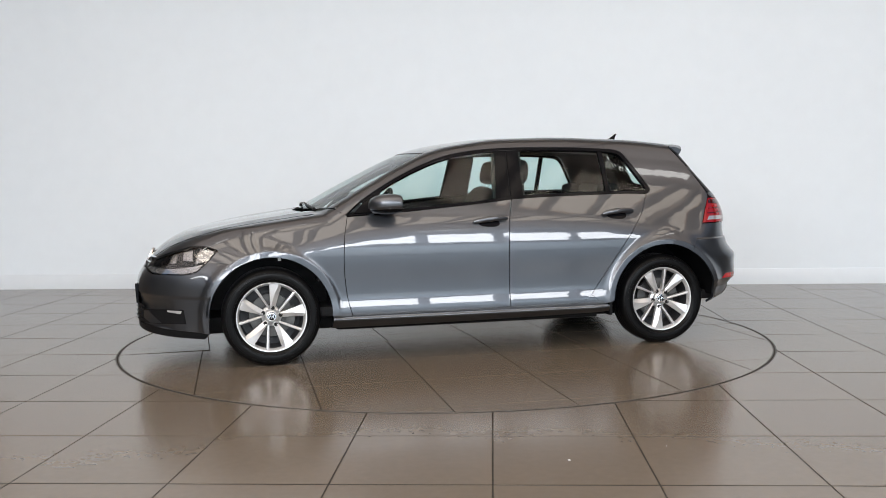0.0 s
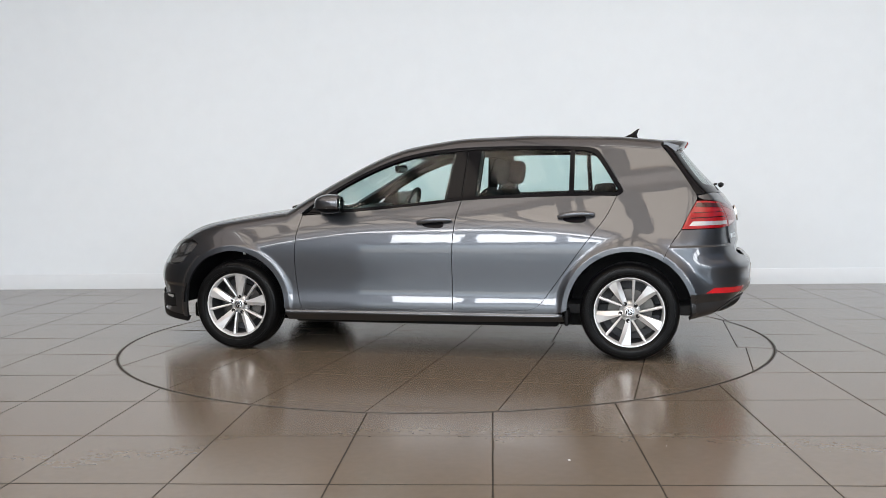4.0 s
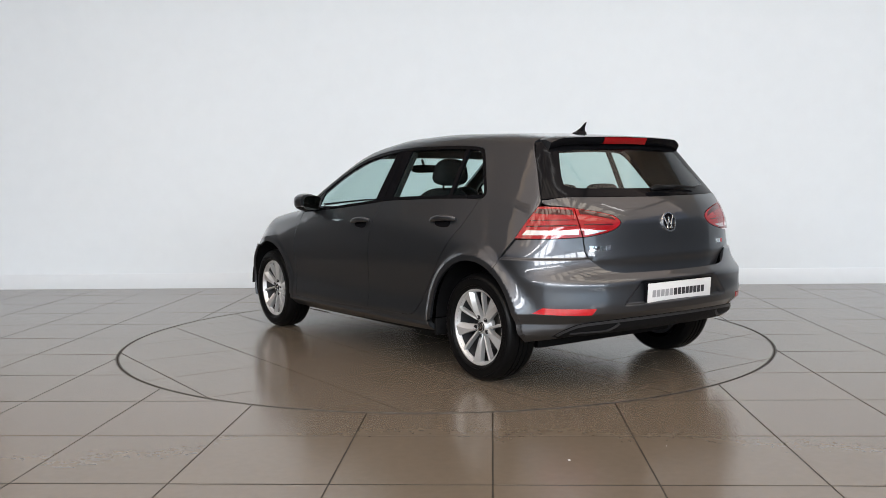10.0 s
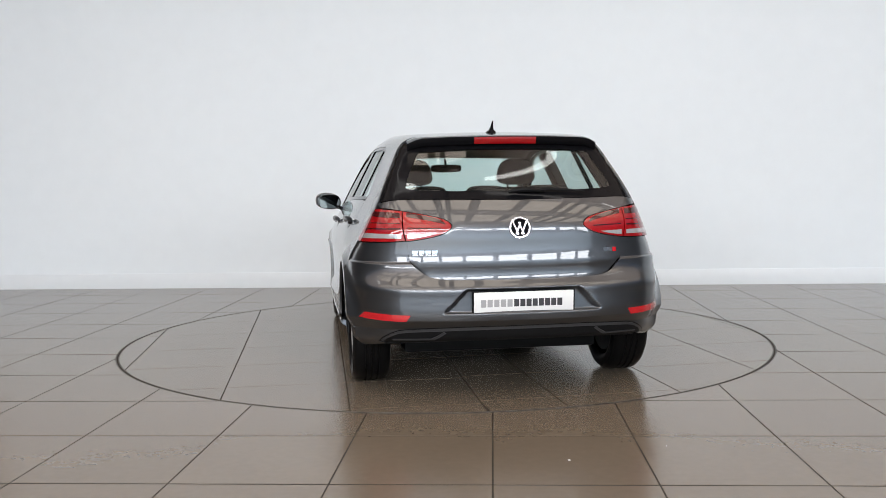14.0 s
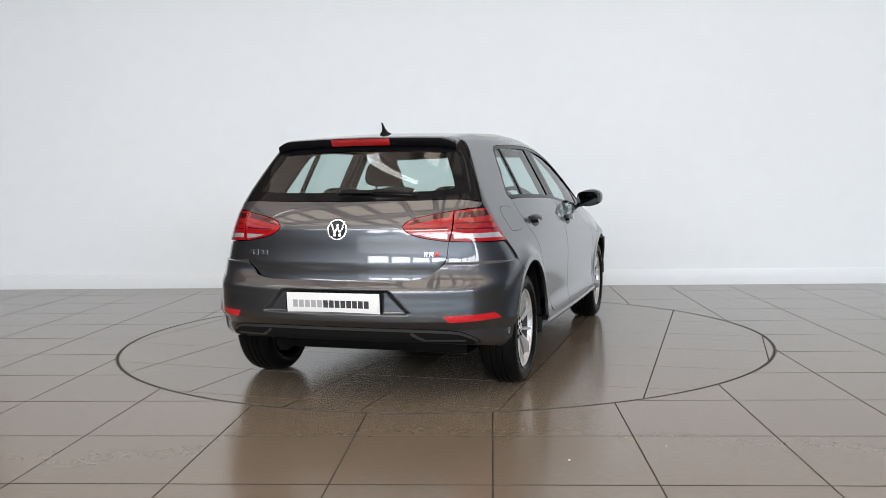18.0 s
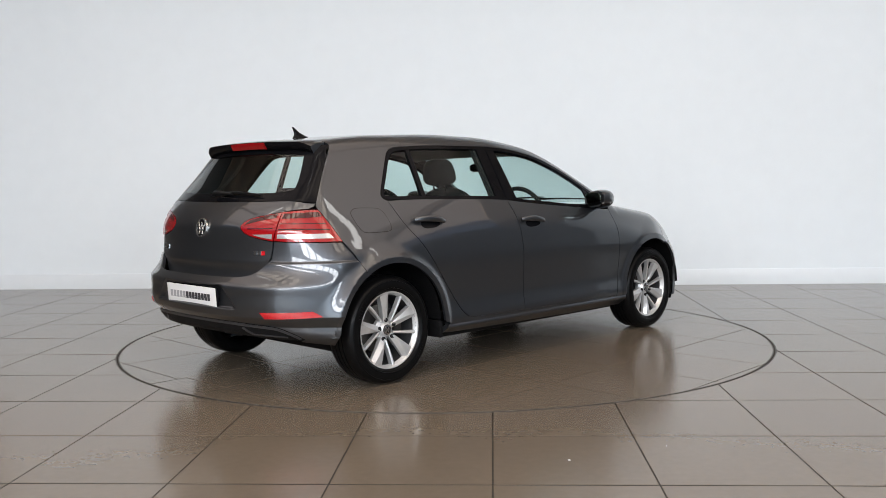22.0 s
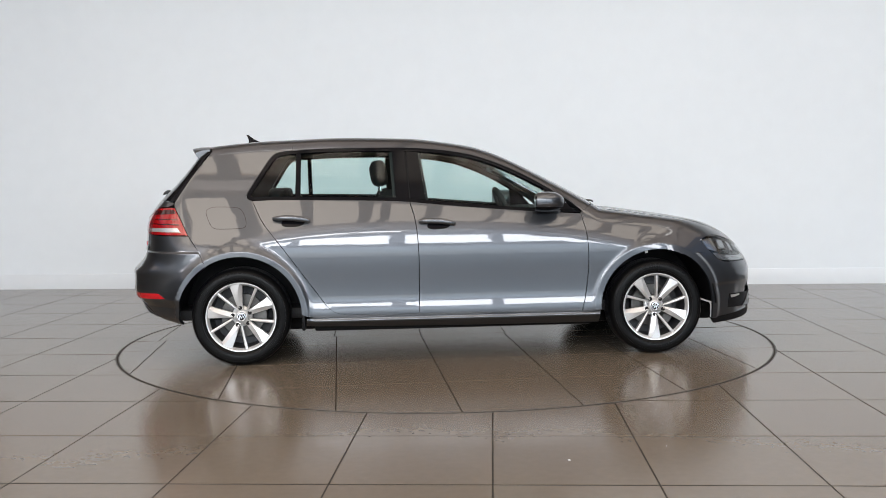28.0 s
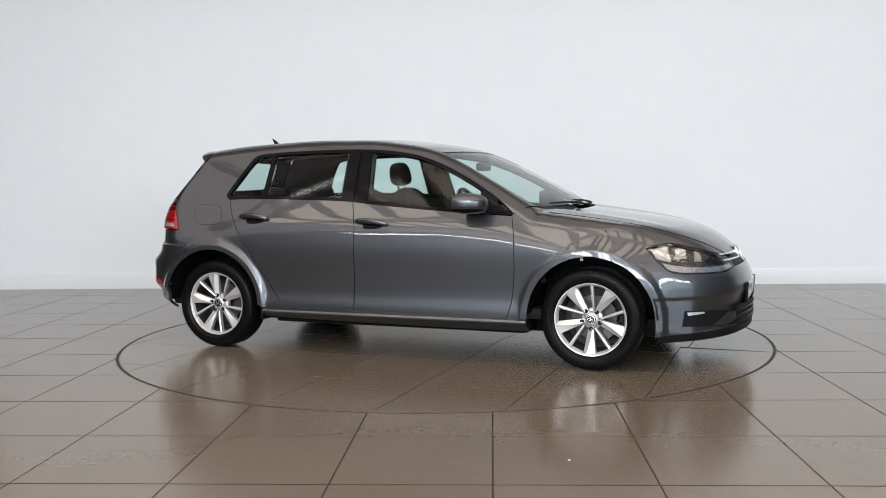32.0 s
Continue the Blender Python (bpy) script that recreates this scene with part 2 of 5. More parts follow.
    for x in (-4.5, -1.5, 1.5, 4.5):
        for y in (-9.4, -1.95):
            m = pose(x, y, CEIL_Z - 0.45)
            if first:
                copy_thing(first, m)
                continue
            first = ob = empty("strip_light")
            ob.matrix_basis = m
            tagged(ob, "white fluorescent strip light hung below the ceiling", "ceiling light", group="strip lights")
            bm = bmesh.new()
            box(bm, -0.75, 0.75, -0.03, 0.03, 0.0, 0.04, 0.006)
            part("lamp_body", bm, SKIRT, ob)
            bm = bmesh.new()
            box(bm, -0.72, 0.72, -0.05, 0.05, -0.08, -0.004, 0.02)
            part("tube", bm, TUBE, ob)
            for dx in (-0.6, 0.6):
                bm = bmesh.new()
                box(bm, dx - 0.006, dx + 0.006, -0.006, 0.006, 0.04, 0.45)
                part("hanger", bm, STEEL, ob)
    # wall behind the camera: a row of high windows over an added blue fill, in its middle part
    bm = bmesh.new()
    x0, x1 = WINDOWS
    box(bm, -14, x0, FRONT_Y - 0.3, FRONT_Y, 3.0, 4.4)
    box(bm, x1, 14, FRONT_Y - 0.3, FRONT_Y, 3.0, 4.4)
    box(bm, -14, 14, FRONT_Y - 0.3, FRONT_Y, -0.2, 0.1)
    box(bm, -14, -9, FRONT_Y - 0.3, FRONT_Y, 0.1, 2.5)
    box(bm, 13, 14, FRONT_Y - 0.3, FRONT_Y, 0.1, 2.5)
    box(bm, -14, 14, FRONT_Y - 0.3, FRONT_Y, 2.5, 3.0)
    box(bm, -14, 14, FRONT_Y - 0.3, FRONT_Y, 4.4, CEIL_Z + 0.2)
    n = 9
    for i in range(1, n):
        x = x0 + (x1 - x0) * i / n
        box(bm, x - 0.14, x + 0.14, FRONT_Y - 0.3, FRONT_Y, 3.0, 4.4)
    tagged(part("wall_south", bm, DARKWALL, smooth=False), "dark hall front with a row of windows", "wall", kind="structure")
    w = x1 - x0
    area("window_lamp", pose((x0 + x1) / 2, FRONT_Y - 0.2, 3.7, 90, 0, 0), w, 1.4, HIGH_WINDOW * w * 1.4 * math.pi, (0.92, 0.945, 0.985))
    # no known window: this fill gives the lower doors their blue reflection
    area("front_window_lamp", pose(2, FRONT_Y - 0.2, 1.3, 90, 0, 0), 22, 2.4, BLUE_FILL * 22 * 2.4 * math.pi, (0.56, 0.77, 1.0))


def clip_tile(rect, circle, inside):
    """Triangles of a rectangle inside or outside a circle round the origin, as (verts, loops)."""
    from mathutils.geometry import delaunay_2d_cdt
    n = len(circle)
    verts = [Vector(p) for p in rect] + [Vector(p) for p in circle]
    edges = [(i, (i + 1) % 4) for i in range(4)] + [(4 + i, 4 + (i + 1) % n) for i in range(n)]
    v, e, f, *_ = delaunay_2d_cdt(verts, edges, [], 0, 1e-5)
    x0, x1 = min(p[0] for p in rect), max(p[0] for p in rect)
    y0, y1 = min(p[1] for p in rect), max(p[1] for p in rect)
    keep = []
    r = Vector(circle[0]).length
    for tri in f:
        c = sum((v[i] for i in tri), Vector((0, 0))) / len(tri)
        if x0 < c.x < x1 and y0 < c.y < y1 and ((c.length < r * 0.99995) == inside):
            keep.append(tri)
    return v, keep


def tile_mesh(name, rect, r, inside):
    far = max(math.hypot(*p) for p in rect)
    cx = min(max(0, rect[0][0]), rect[1][0]), min(max(0, rect[0][1]), rect[2][1])
    near = math.hypot(*cx)
    bm = bmesh.new()
    if (inside and far < r) or (not inside and near > r):
        prism(bm, rect, -0.0011, 0.0)
    else:
        if (inside and near > r) or (not inside and far < r):
            bm.free()
            return None
        n = 360
        circle = [(r * math.cos(2 * math.pi * i / n), r * math.sin(2 * math.pi * i / n)) for i in range(n)]
        v, keep = clip_tile(rect, circle, inside)
        if not keep:
            bm.free()
            return None
        vs = {}
        for tri in keep:
            fv = []
            for i in tri:
                if i not in vs:
                    vs[i] = bm.verts.new((v[i].x, v[i].y, 0.0))
                fv.append(vs[i])
            bm.faces.new(fv)
        geo = bmesh.ops.extrude_face_region(bm, geom=bm.faces[:])
        bmesh.ops.translate(bm, vec=(0, 0, -0.0011), verts=[g for g in geo["geom"] if isinstance(g, bmesh.types.BMVert)])
        bmesh.ops.recalc_face_normals(bm, faces=bm.faces[:])
    me = bpy.data.meshes.new(name)
    bm.to_mesh(me)
    bm.free()
    me.materials.append(TILE)
    return me


def floor_tiles(floor):
    g, gv = 0.0032, 0.0056
    for i in range(-9, 9):
        for j in range(-4, 7):
            u, v = U0 + i * TU, V0 + j * TV
            if v > WALL_Y + 0.2:
                continue
            rect = [(u + g, v + gv), (u + TU - g, v + gv), (u + TU - g, v + TV - gv), (u + g, v + TV - gv)]
            me = tile_mesh("floor_tile", rect, RT + 0.016, False)
            if me:
                ob = new("floor_tile", me)
                ob.parent = floor


def floor_debris():
    """Crumbs of grit on the tiles."""
    rnd = random.Random(5)
    bm = bmesh.new()
    spots = [(0.491, -3.054, 0.0055), (0.924, -2.876, 0.003)] + [(rnd.uniform(-3.2, 3.4), rnd.uniform(2.3, 2.9), rnd.uniform(0.003, 0.006)) for k in range(8)]
    for x, y, r in spots:
        pts = [(x + r * rnd.uniform(0.5, 1.1) * math.cos(k * 1.0472), y + r * rnd.uniform(0.5, 1.1) * math.sin(k * 1.0472)) for k in range(6)]
        prism(bm, pts, 0.0, r * 0.5, r * 0.2)
    tagged(part("floor_debris", bm, PLATE_WHITE, smooth=False), "pale crumbs of grit scattered on the floor tiles", "debris", kind="stuff")


def turntable():
    t = tagged(empty("turntable"), "round motor turntable paved with brown-grey tiles", "turntable")
    bm = bmesh.new()
    lathe(bm, [(0, -0.0012), (RT - 0.004, -0.0012), (RT - 0.004, -0.03)], 160, Matrix.Rotation(radians(90), 4, "X"))
    bmesh.ops.recalc_face_normals(bm, faces=bm.faces[:])
    part("grout_bed", bm, GROUT, t, smooth=False)
    bm = bmesh.new()
    lathe(bm, [(RT - 0.005, 0.0005), (RT - 0.001, 0.0008), (RT, -0.0003), (RT, -0.04)], 200, Matrix.Rotation(radians(90), 4, "X"))
    bmesh.ops.recalc_face_normals(bm, faces=bm.faces[:])
    part("edge_ring", bm, STEEL, t, "thin worn steel edge")
    g, lean = 0.0033, 2.65          # one half was laid at a slight angle to the other
    halves = ((0.0, [-2.4, -2.205, -1.54, -0.875, -0.21], [-2.4, -2.02, -1.405, -0.79, -0.175, 0.44, 1.055, 1.67, 2.4]),
              (-lean, [0.10, 0.765, 1.43, 2.095, 2.4], [-2.4, -2.08, -1.45, -0.815, -0.18, 0.45, 1.08, 1.715, 2.4]))
    for turn, ys, xs in halves:
        for x0, x1 in zip(xs, xs[1:]):
            for y0, y1 in zip(ys, ys[1:]):
                rect = [(x0 + g, y0 + g), (x1 - g, y0 + g), (x1 - g, y1 - g), (x0 + g, y1 - g)]
                me = tile_mesh("table_tile", rect, RT - 0.007, True)
                if me:
                    ob = new("table_tile", me)
                    ob.parent, ob.matrix_basis = t, pose(0, 0, 0, 0, 0, turn)
    # tapered row between the halves
    xs = halves[0][2]
    for x0, x1 in zip(xs, xs[1:]):
        e0, e1 = (0.10 - math.tan(radians(lean)) * x for x in (x0, x1))
        if abs(x0) > 2.3 or abs(x1) > 2.3:
            e0 = e1 = min(e0, e1)
        me = tile_mesh("table_tile", [(x0 + g, -0.21 + g), (x1 - g, -0.21 + g), (x1 - g, e1 - g), (x0 + g, e0 - g)], RT - 0.007, True)
        if me:
            new("table_tile", me).parent = t
    # fixed ring round it
    bm = bmesh.new()
    lathe(bm, [(RT + 0.009, -0.05), (RT + 0.009, 0.0004), (RT + 0.0155, 0.0006), (RT + 0.0155, -0.01)], 200, Matrix.Rotation(radians(90), 4, "X"))
    bmesh.ops.recalc_face_normals(bm, faces=bm.faces[:])
    ring = part("turntable_frame_ring", bm, STEEL)
    tagged(ring, "thin steel ring let into the tiled floor", "ring", kind="structure")
    return t


import functools

# ---- the car's skin, as one smooth solid that all its panels are cut from ----
XF, XR, HUB = 1.284, -1.346, 0.304


def spline(xs, ys):
    """A natural cubic curve through points, straight beyond its ends."""
    xs, ys = np.array(xs, float), np.array(ys, float)
    n = len(xs)
    h = np.diff(xs)
    A = np.zeros((n, n))
    r = np.zeros(n)
    A[0, 0] = A[-1, -1] = 1
    for i in range(1, n - 1):
        A[i, i - 1], A[i, i], A[i, i + 1] = h[i - 1], 2 * (h[i - 1] + h[i]), h[i]
        r[i] = 6 * ((ys[i + 1] - ys[i]) / h[i] - (ys[i] - ys[i - 1]) / h[i - 1])
    M = np.linalg.solve(A, r)
    s0 = (ys[1] - ys[0]) / h[0] - h[0] * M[1] / 6
    s1 = (ys[-1] - ys[-2]) / h[-1] + h[-1] * M[-2] / 6

    def f(x):
        x = np.asarray(x, float)
        c = np.clip(x, xs[0], xs[-1])
        i = np.clip(np.searchsorted(xs, c) - 1, 0, n - 2)
        a, b = xs[i + 1] - c, c - xs[i]
        y = (M[i] * a ** 3 + M[i + 1] * b ** 3) / (6 * h[i]) + (ys[i] / h[i] - M[i] * h[i] / 6) * a + (ys[i + 1] / h[i] - M[i + 1] * h[i] / 6) * b
        return y + np.where(x < xs[0], (x - xs[0]) * s0, 0) + np.where(x > xs[-1], (x - xs[-1]) * s1, 0)
    return f


def smax(a, b, k):
    h = np.clip(0.5 + 0.5 * (a - b) / k, 0, 1)
    return b + (a - b) * h + k * h * (1 - h)


def smin(a, b, k):
    return -smax(-a, -b, k)


def smooth01(x, a, b):
    s = np.clip((x - a) / (b - a), 0, 1)
    return s * s * (3 - 2 * s)


# half width of the lower side and of the shoulder along the car, and the side's upright profile
LOW_W = spline([-2.2, -1.95, -1.7, -1.35, -1.0, -0.6, -0.1, 0.4, 0.83, 1.284, 1.6, 1.85, 2.1], [0.7156, 0.7973, 0.8512, 0.8679, 0.8721, 0.8761, 0.8781, 0.8755, 0.8715, 0.8693, 0.8408, 0.7835, 0.6897])
SHO_W = spline([-2.1, -1.9, -1.68, -1.35, -1.03, -0.6, -0.1, 0.4, 0.83, 1.284, 1.6, 1.85, 2.1], [0.7106, 0.7473, 0.7732, 0.8020, 0.8312, 0.8565, 0.8714, 0.8762, 0.8648, 0.8376, 0.7860, 0.7105, 0.5957])
LOW_P = spline([0.12, 0.20, 0.26, 0.31, 0.34, 0.36, 0.385, 0.41, 0.45, 0.55, 0.64, 0.70, 0.74, 0.78, 0.82, 0.95], [-0.065, -0.035, -0.010, 0.0, -0.0018, -0.0052, -0.0099, -0.0134, -0.0150, -0.0122, -0.0087, -0.0100, -0.0140, -0.0195, -0.026, -0.050])
BONNET = spline([0.90, 1.0, 1.2, 1.4, 1.6, 1.8, 1.92, 2.0, 2.06, 2.12], [0.9530, 0.9468, 0.9225, 0.8940, 0.8620, 0.8194, 0.7816, 0.7407, 0.6973, 0.6200])
ROOF = spline([-1.75, -1.63, -1.4, -1.2, -1.0, -0.7, -0.4, -0.2, 0.0, 0.2, 0.39, 0.59, 0.78, 0.94, 1.10], [1.3539, 1.3689, 1.3955, 1.4132, 1.4216, 1.4321, 1.4277, 1.4199, 1.3952, 1.3590, 1.2914, 1.1948, 1.0969, 1.0097, 0.9165])
TAIL = spline([0.14, 0.21, 0.27, 0.37, 0.47, 0.555, 0.59, 0.622, 0.665, 0.712, 0.80, 0.885, 0.95, 1.02, 1.12, 1.22, 1.33, 1.42],
              [-1.7876, -1.8853, -2.0143, -2.0908, -2.1134, -2.1124, -2.1089, -2.0805, -2.0481, -2.0333, -2.0221, -2.0135, -1.9835, -1.9337, -1.8378, -1.7484, -1.6606, -1.5890])
NOSE = spline([0.08, 0.14, 0.20, 0.29, 0.38, 0.46, 0.53, 0.60, 0.66, 0.72, 0.80], [2.0141, 2.0925, 2.1285, 2.1293, 2.1291, 2.1297, 2.1204, 2.0845, 2.0439, 1.9939, 1.9065])


def crease_z(x):
    return 0.79 - 0.053 * x


def side_w(x, z):
    dz = z - crease_z(x)
    up = SHO_W(x) - 0.45 * dz - 0.09 * dz * np.abs(dz)
    low = LOW_W(x) + LOW_P(z)
    w = smin(low, up, 0.014)
    for cx, k in ((XF, 0.863), (XR, 0.881)):
        r = np.hypot(x - cx, z - HUB)
        band = k - 0.03 * np.maximum(0, r - 0.37) - 0.9 * np.maximum(0, r - 0.412) - 0.5 * np.maximum(0, 0.30 - z)
        w = smax(w, band, 0.030)
    return w


def roof_z(x, y):
    return ROOF(x + 0.147 * y * y) - 0.065 * y * y


def bonnet_z(x, y):
    return BONNET(x + 0.184 * y * y) - 0.023 * y * y + 0.012 * np.exp(-((y - 0.52) / 0.10) ** 2) * smooth01(x, 2.0, 1.3)


def tail_x(y, z):
    return TAIL(z) + 0.163 * y * y + 0.258 * y ** 4


def nose_x(y, z):
    return NOSE(z) - 0.256 * y * y - 0.695 * y ** 4


def solid(p):
    x, y, z = p[..., 0], np.abs(p[..., 1]), p[..., 2]
    side = y - side_w(x, z)
    top = z - np.maximum(bonnet_z(x, y), roof_z(x, y))
    f = smax(side, top, 0.075)
    k = 0.05 + 0.11 * smooth01(z, 1.15, 0.85)
    f = smax(f, tail_x(y, z) - x, k)
    return smax(f, x - nose_x(y, z), 0.11)


def cast(o, d, reach, n=44):
    """First points of the solid along rays, and the skin's normals there."""
    ts = np.linspace(0, reach, n)
    lo = np.zeros(len(o))
    found = np.zeros(len(o), bool)
    hi = np.full(len(o), reach * 0.98)
    prev = solid(o)
    for a, b in zip(ts, ts[1:]):
        cur = solid(o + d * b)
        new_hit = (~found) & (prev > 0) & (cur <= 0)
        lo[new_hit], hi[new_hit] = a, b
        found |= new_hit
        prev = cur
    for _ in range(19):
        mid = (lo + hi) / 2
        out = solid(o + d * mid[:, None]) > 0
        lo, hi = np.where(out, mid, lo), np.where(out, hi, mid)
    p = o + d * hi[:, None]
    e = 0.004
    n_ = np.stack([solid(p + np.eye(3)[i] * e) - solid(p - np.eye(3)[i] * e) for i in range(3)], 1)
    n_ /= np.maximum(np.linalg.norm(n_, axis=1), 1e-9)[:, None]
    return p, n_


def from_side(uv):
    o = np.stack([uv[:, 0], np.full(len(uv), 1.1), uv[:, 1]], 1)
    return cast(o, np.tile((0.0, -1.0, 0.0), (len(uv), 1)), 1.1)


def from_rear(uv):
    o = np.stack([np.full(len(uv), -2.4), uv[:, 0], uv[:, 1]], 1)
    return cast(o, np.tile((1.0, 0.0, 0.0), (len(uv), 1)), 1.3)


def from_front(uv):
    o = np.stack([np.full(len(uv), 2.4), uv[:, 0], uv[:, 1]], 1)
    return cast(o, np.tile((-1.0, 0.0, 0.0), (len(uv), 1)), 1.3)


def from_top(uv):
    o = np.stack([uv[:, 0], uv[:, 1], np.full(len(uv), 1.7)], 1)
    return cast(o, np.tile((0.0, 0.0, -1.0), (len(uv), 1)), 1.5)


RC, FC = -1.15, 1.10            # upright axes round which the corners are unrolled
ROLL = 0.85


def from_corner(uv, c, way):
    a = uv[:, 0] / ROLL
    d = np.stack([way * np.cos(a), np.sin(a), np.zeros(len(a))], 1)
    o = np.stack([np.full(len(a), c), np.zeros(len(a)), uv[:, 1]], 1) + d * 1.6
    return cast(o, -d, 1.5)


def rear_round(uv):
    return from_corner(uv, RC, -1)


def front_round(uv):
    return from_corner(uv, FC, 1)


def unroll(p, c, way):
    return ROLL * math.atan2(p[1], way * (p[0] - c)), p[2]


@functools.lru_cache(None)
def rs(x, z):
    """A point of the rear corner's unrolled plan, from the side view."""
    p, _ = from_side(np.array([(x, z)], float))
    return unroll(p[0], RC, -1)


@functools.lru_cache(None)
def rr(y, z):
    p, _ = from_rear(np.array([(abs(y), z)], float))
    u = unroll(p[0], RC, -1)
    return (math.copysign(u[0], y), z)


@functools.lru_cache(None)
def fs(x, z):
    p, _ = from_side(np.array([(x, z)], float))
    return unroll(p[0], FC, 1)


@functools.lru_cache(None)
def ff(y, z):
    p, _ = from_front(np.array([(abs(y), z)], float))
    u = unroll(p[0], FC, 1)
    return (math.copysign(u[0], y), z)


def bend(pts, step=0.015):
    """A smooth open curve through points."""
    P = np.array(pts, float)
    if len(P) == 2:
        n = max(2, int(np.linalg.norm(P[1] - P[0]) / step) + 1)
        return [tuple(P[0] + (P[1] - P[0]) * i / (n - 1)) for i in range(n)]
    Q = np.vstack([2 * P[0] - P[1], P, 2 * P[-1] - P[-2]])
    out = []
    for i in range(1, len(Q) - 2):
        n = max(2, int(np.linalg.norm(Q[i + 1] - Q[i]) / step))
        for k in range(n):
            t = k / n
            out.append(tuple(0.5 * (2 * Q[i] + (Q[i + 1] - Q[i - 1]) * t + (2 * Q[i - 1] - 5 * Q[i] + 4 * Q[i + 1] - Q[i + 2]) * t * t
                                    + (3 * Q[i] - Q[i - 1] - 3 * Q[i + 1] + Q[i + 2]) * t ** 3)))
    return out + [tuple(P[-1])]


def outline(*runs, step=0.015):
    """A closed outline of smooth runs that meet in corners; each run starts where the last one ended."""
    out = []
    for r in runs:
        b = bend(r, step)
        if out and np.hypot(out[-1][0] - b[0][0], out[-1][1] - b[0][1]) < 1e-6:
            b = b[1:]
        out += b
    if np.hypot(out[-1][0] - out[0][0], out[-1][1] - out[0][1]) < 1e-6:
        out = out[:-1]
    return out


def area2(P):
    x, y = P[:, 0], P[:, 1]
    return 0.5 * np.sum(x * np.roll(y, -1) - y * np.roll(x, -1))


def inset(P, d):
    t = np.roll(P, -1, 0) - P
    t /= np.maximum(np.linalg.norm(t, axis=1), 1e-9)[:, None]
    n = np.stack([-t[:, 1], t[:, 0]], 1)
    m = n + np.roll(n, 1, 0)
    l = np.maximum(np.linalg.norm(m, axis=1), 0.5)
    return P + m / l[:, None] * d


def inside_poly(P, q):
    x, y = q[:, 0], q[:, 1]
    c = np.zeros(len(q), bool)
    for (x0, y0), (x1, y1) in zip(P, np.roll(P, -1, 0)):
        if y0 != y1:
            c ^= ((y0 > y) != (y1 > y)) & (x < (x1 - x0) * (y - y0) / (y1 - y0) + x0)
    return c


def mirror_half(half):
    """A full outline from its half with u >= 0, which starts and ends on u = 0."""
    return list(half) + [(-u, v) for u, v in half[::-1] if abs(u) > 1e-6]


def skin(name, poly, view, mat, parent, off=0.0, depth=0.016, gap=0.002, s=1, h=0.03, label="", lined=None, lift=None):
    """One panel: an outline drawn in a view, laid on the car's skin, with turned-in edges. s=-1: the other side of the car."""
    key = (tuple(np.round(np.ravel(poly), 6)), view, off, depth, gap, h, bool(lined), lift)
    if key not in LAID:
        LAID[key] = lay(poly, view, off, depth, gap, h, lined, lift)
    V, F, N, M = LAID[key]
    if s < 0:
        V = [(x, -y, z) for x, y, z in V]
        N2, k = [], 0
        for t in F:
            N2 += [(q[0], -q[1], q[2]) for q in N[k:k + len(t)]][::-1]
            k += len(t)
        N, F = N2, [t[::-1] for t in F]
    me = bpy.data.meshes.new(name)
    me.from_pydata(V, [], F)
    me.materials.append(mat)
    if lined:
        me.materials.append(lined)
        me.polygons.foreach_set("material_index", M)
    me.polygons.foreach_set("use_smooth", [True] * len(F))
    me.normals_split_custom_set([tuple(q) for q in N])
    ob = new(name, me)
    ob.parent = parent
    if label:
        ob["label"] = label
    return ob


LAID = {}


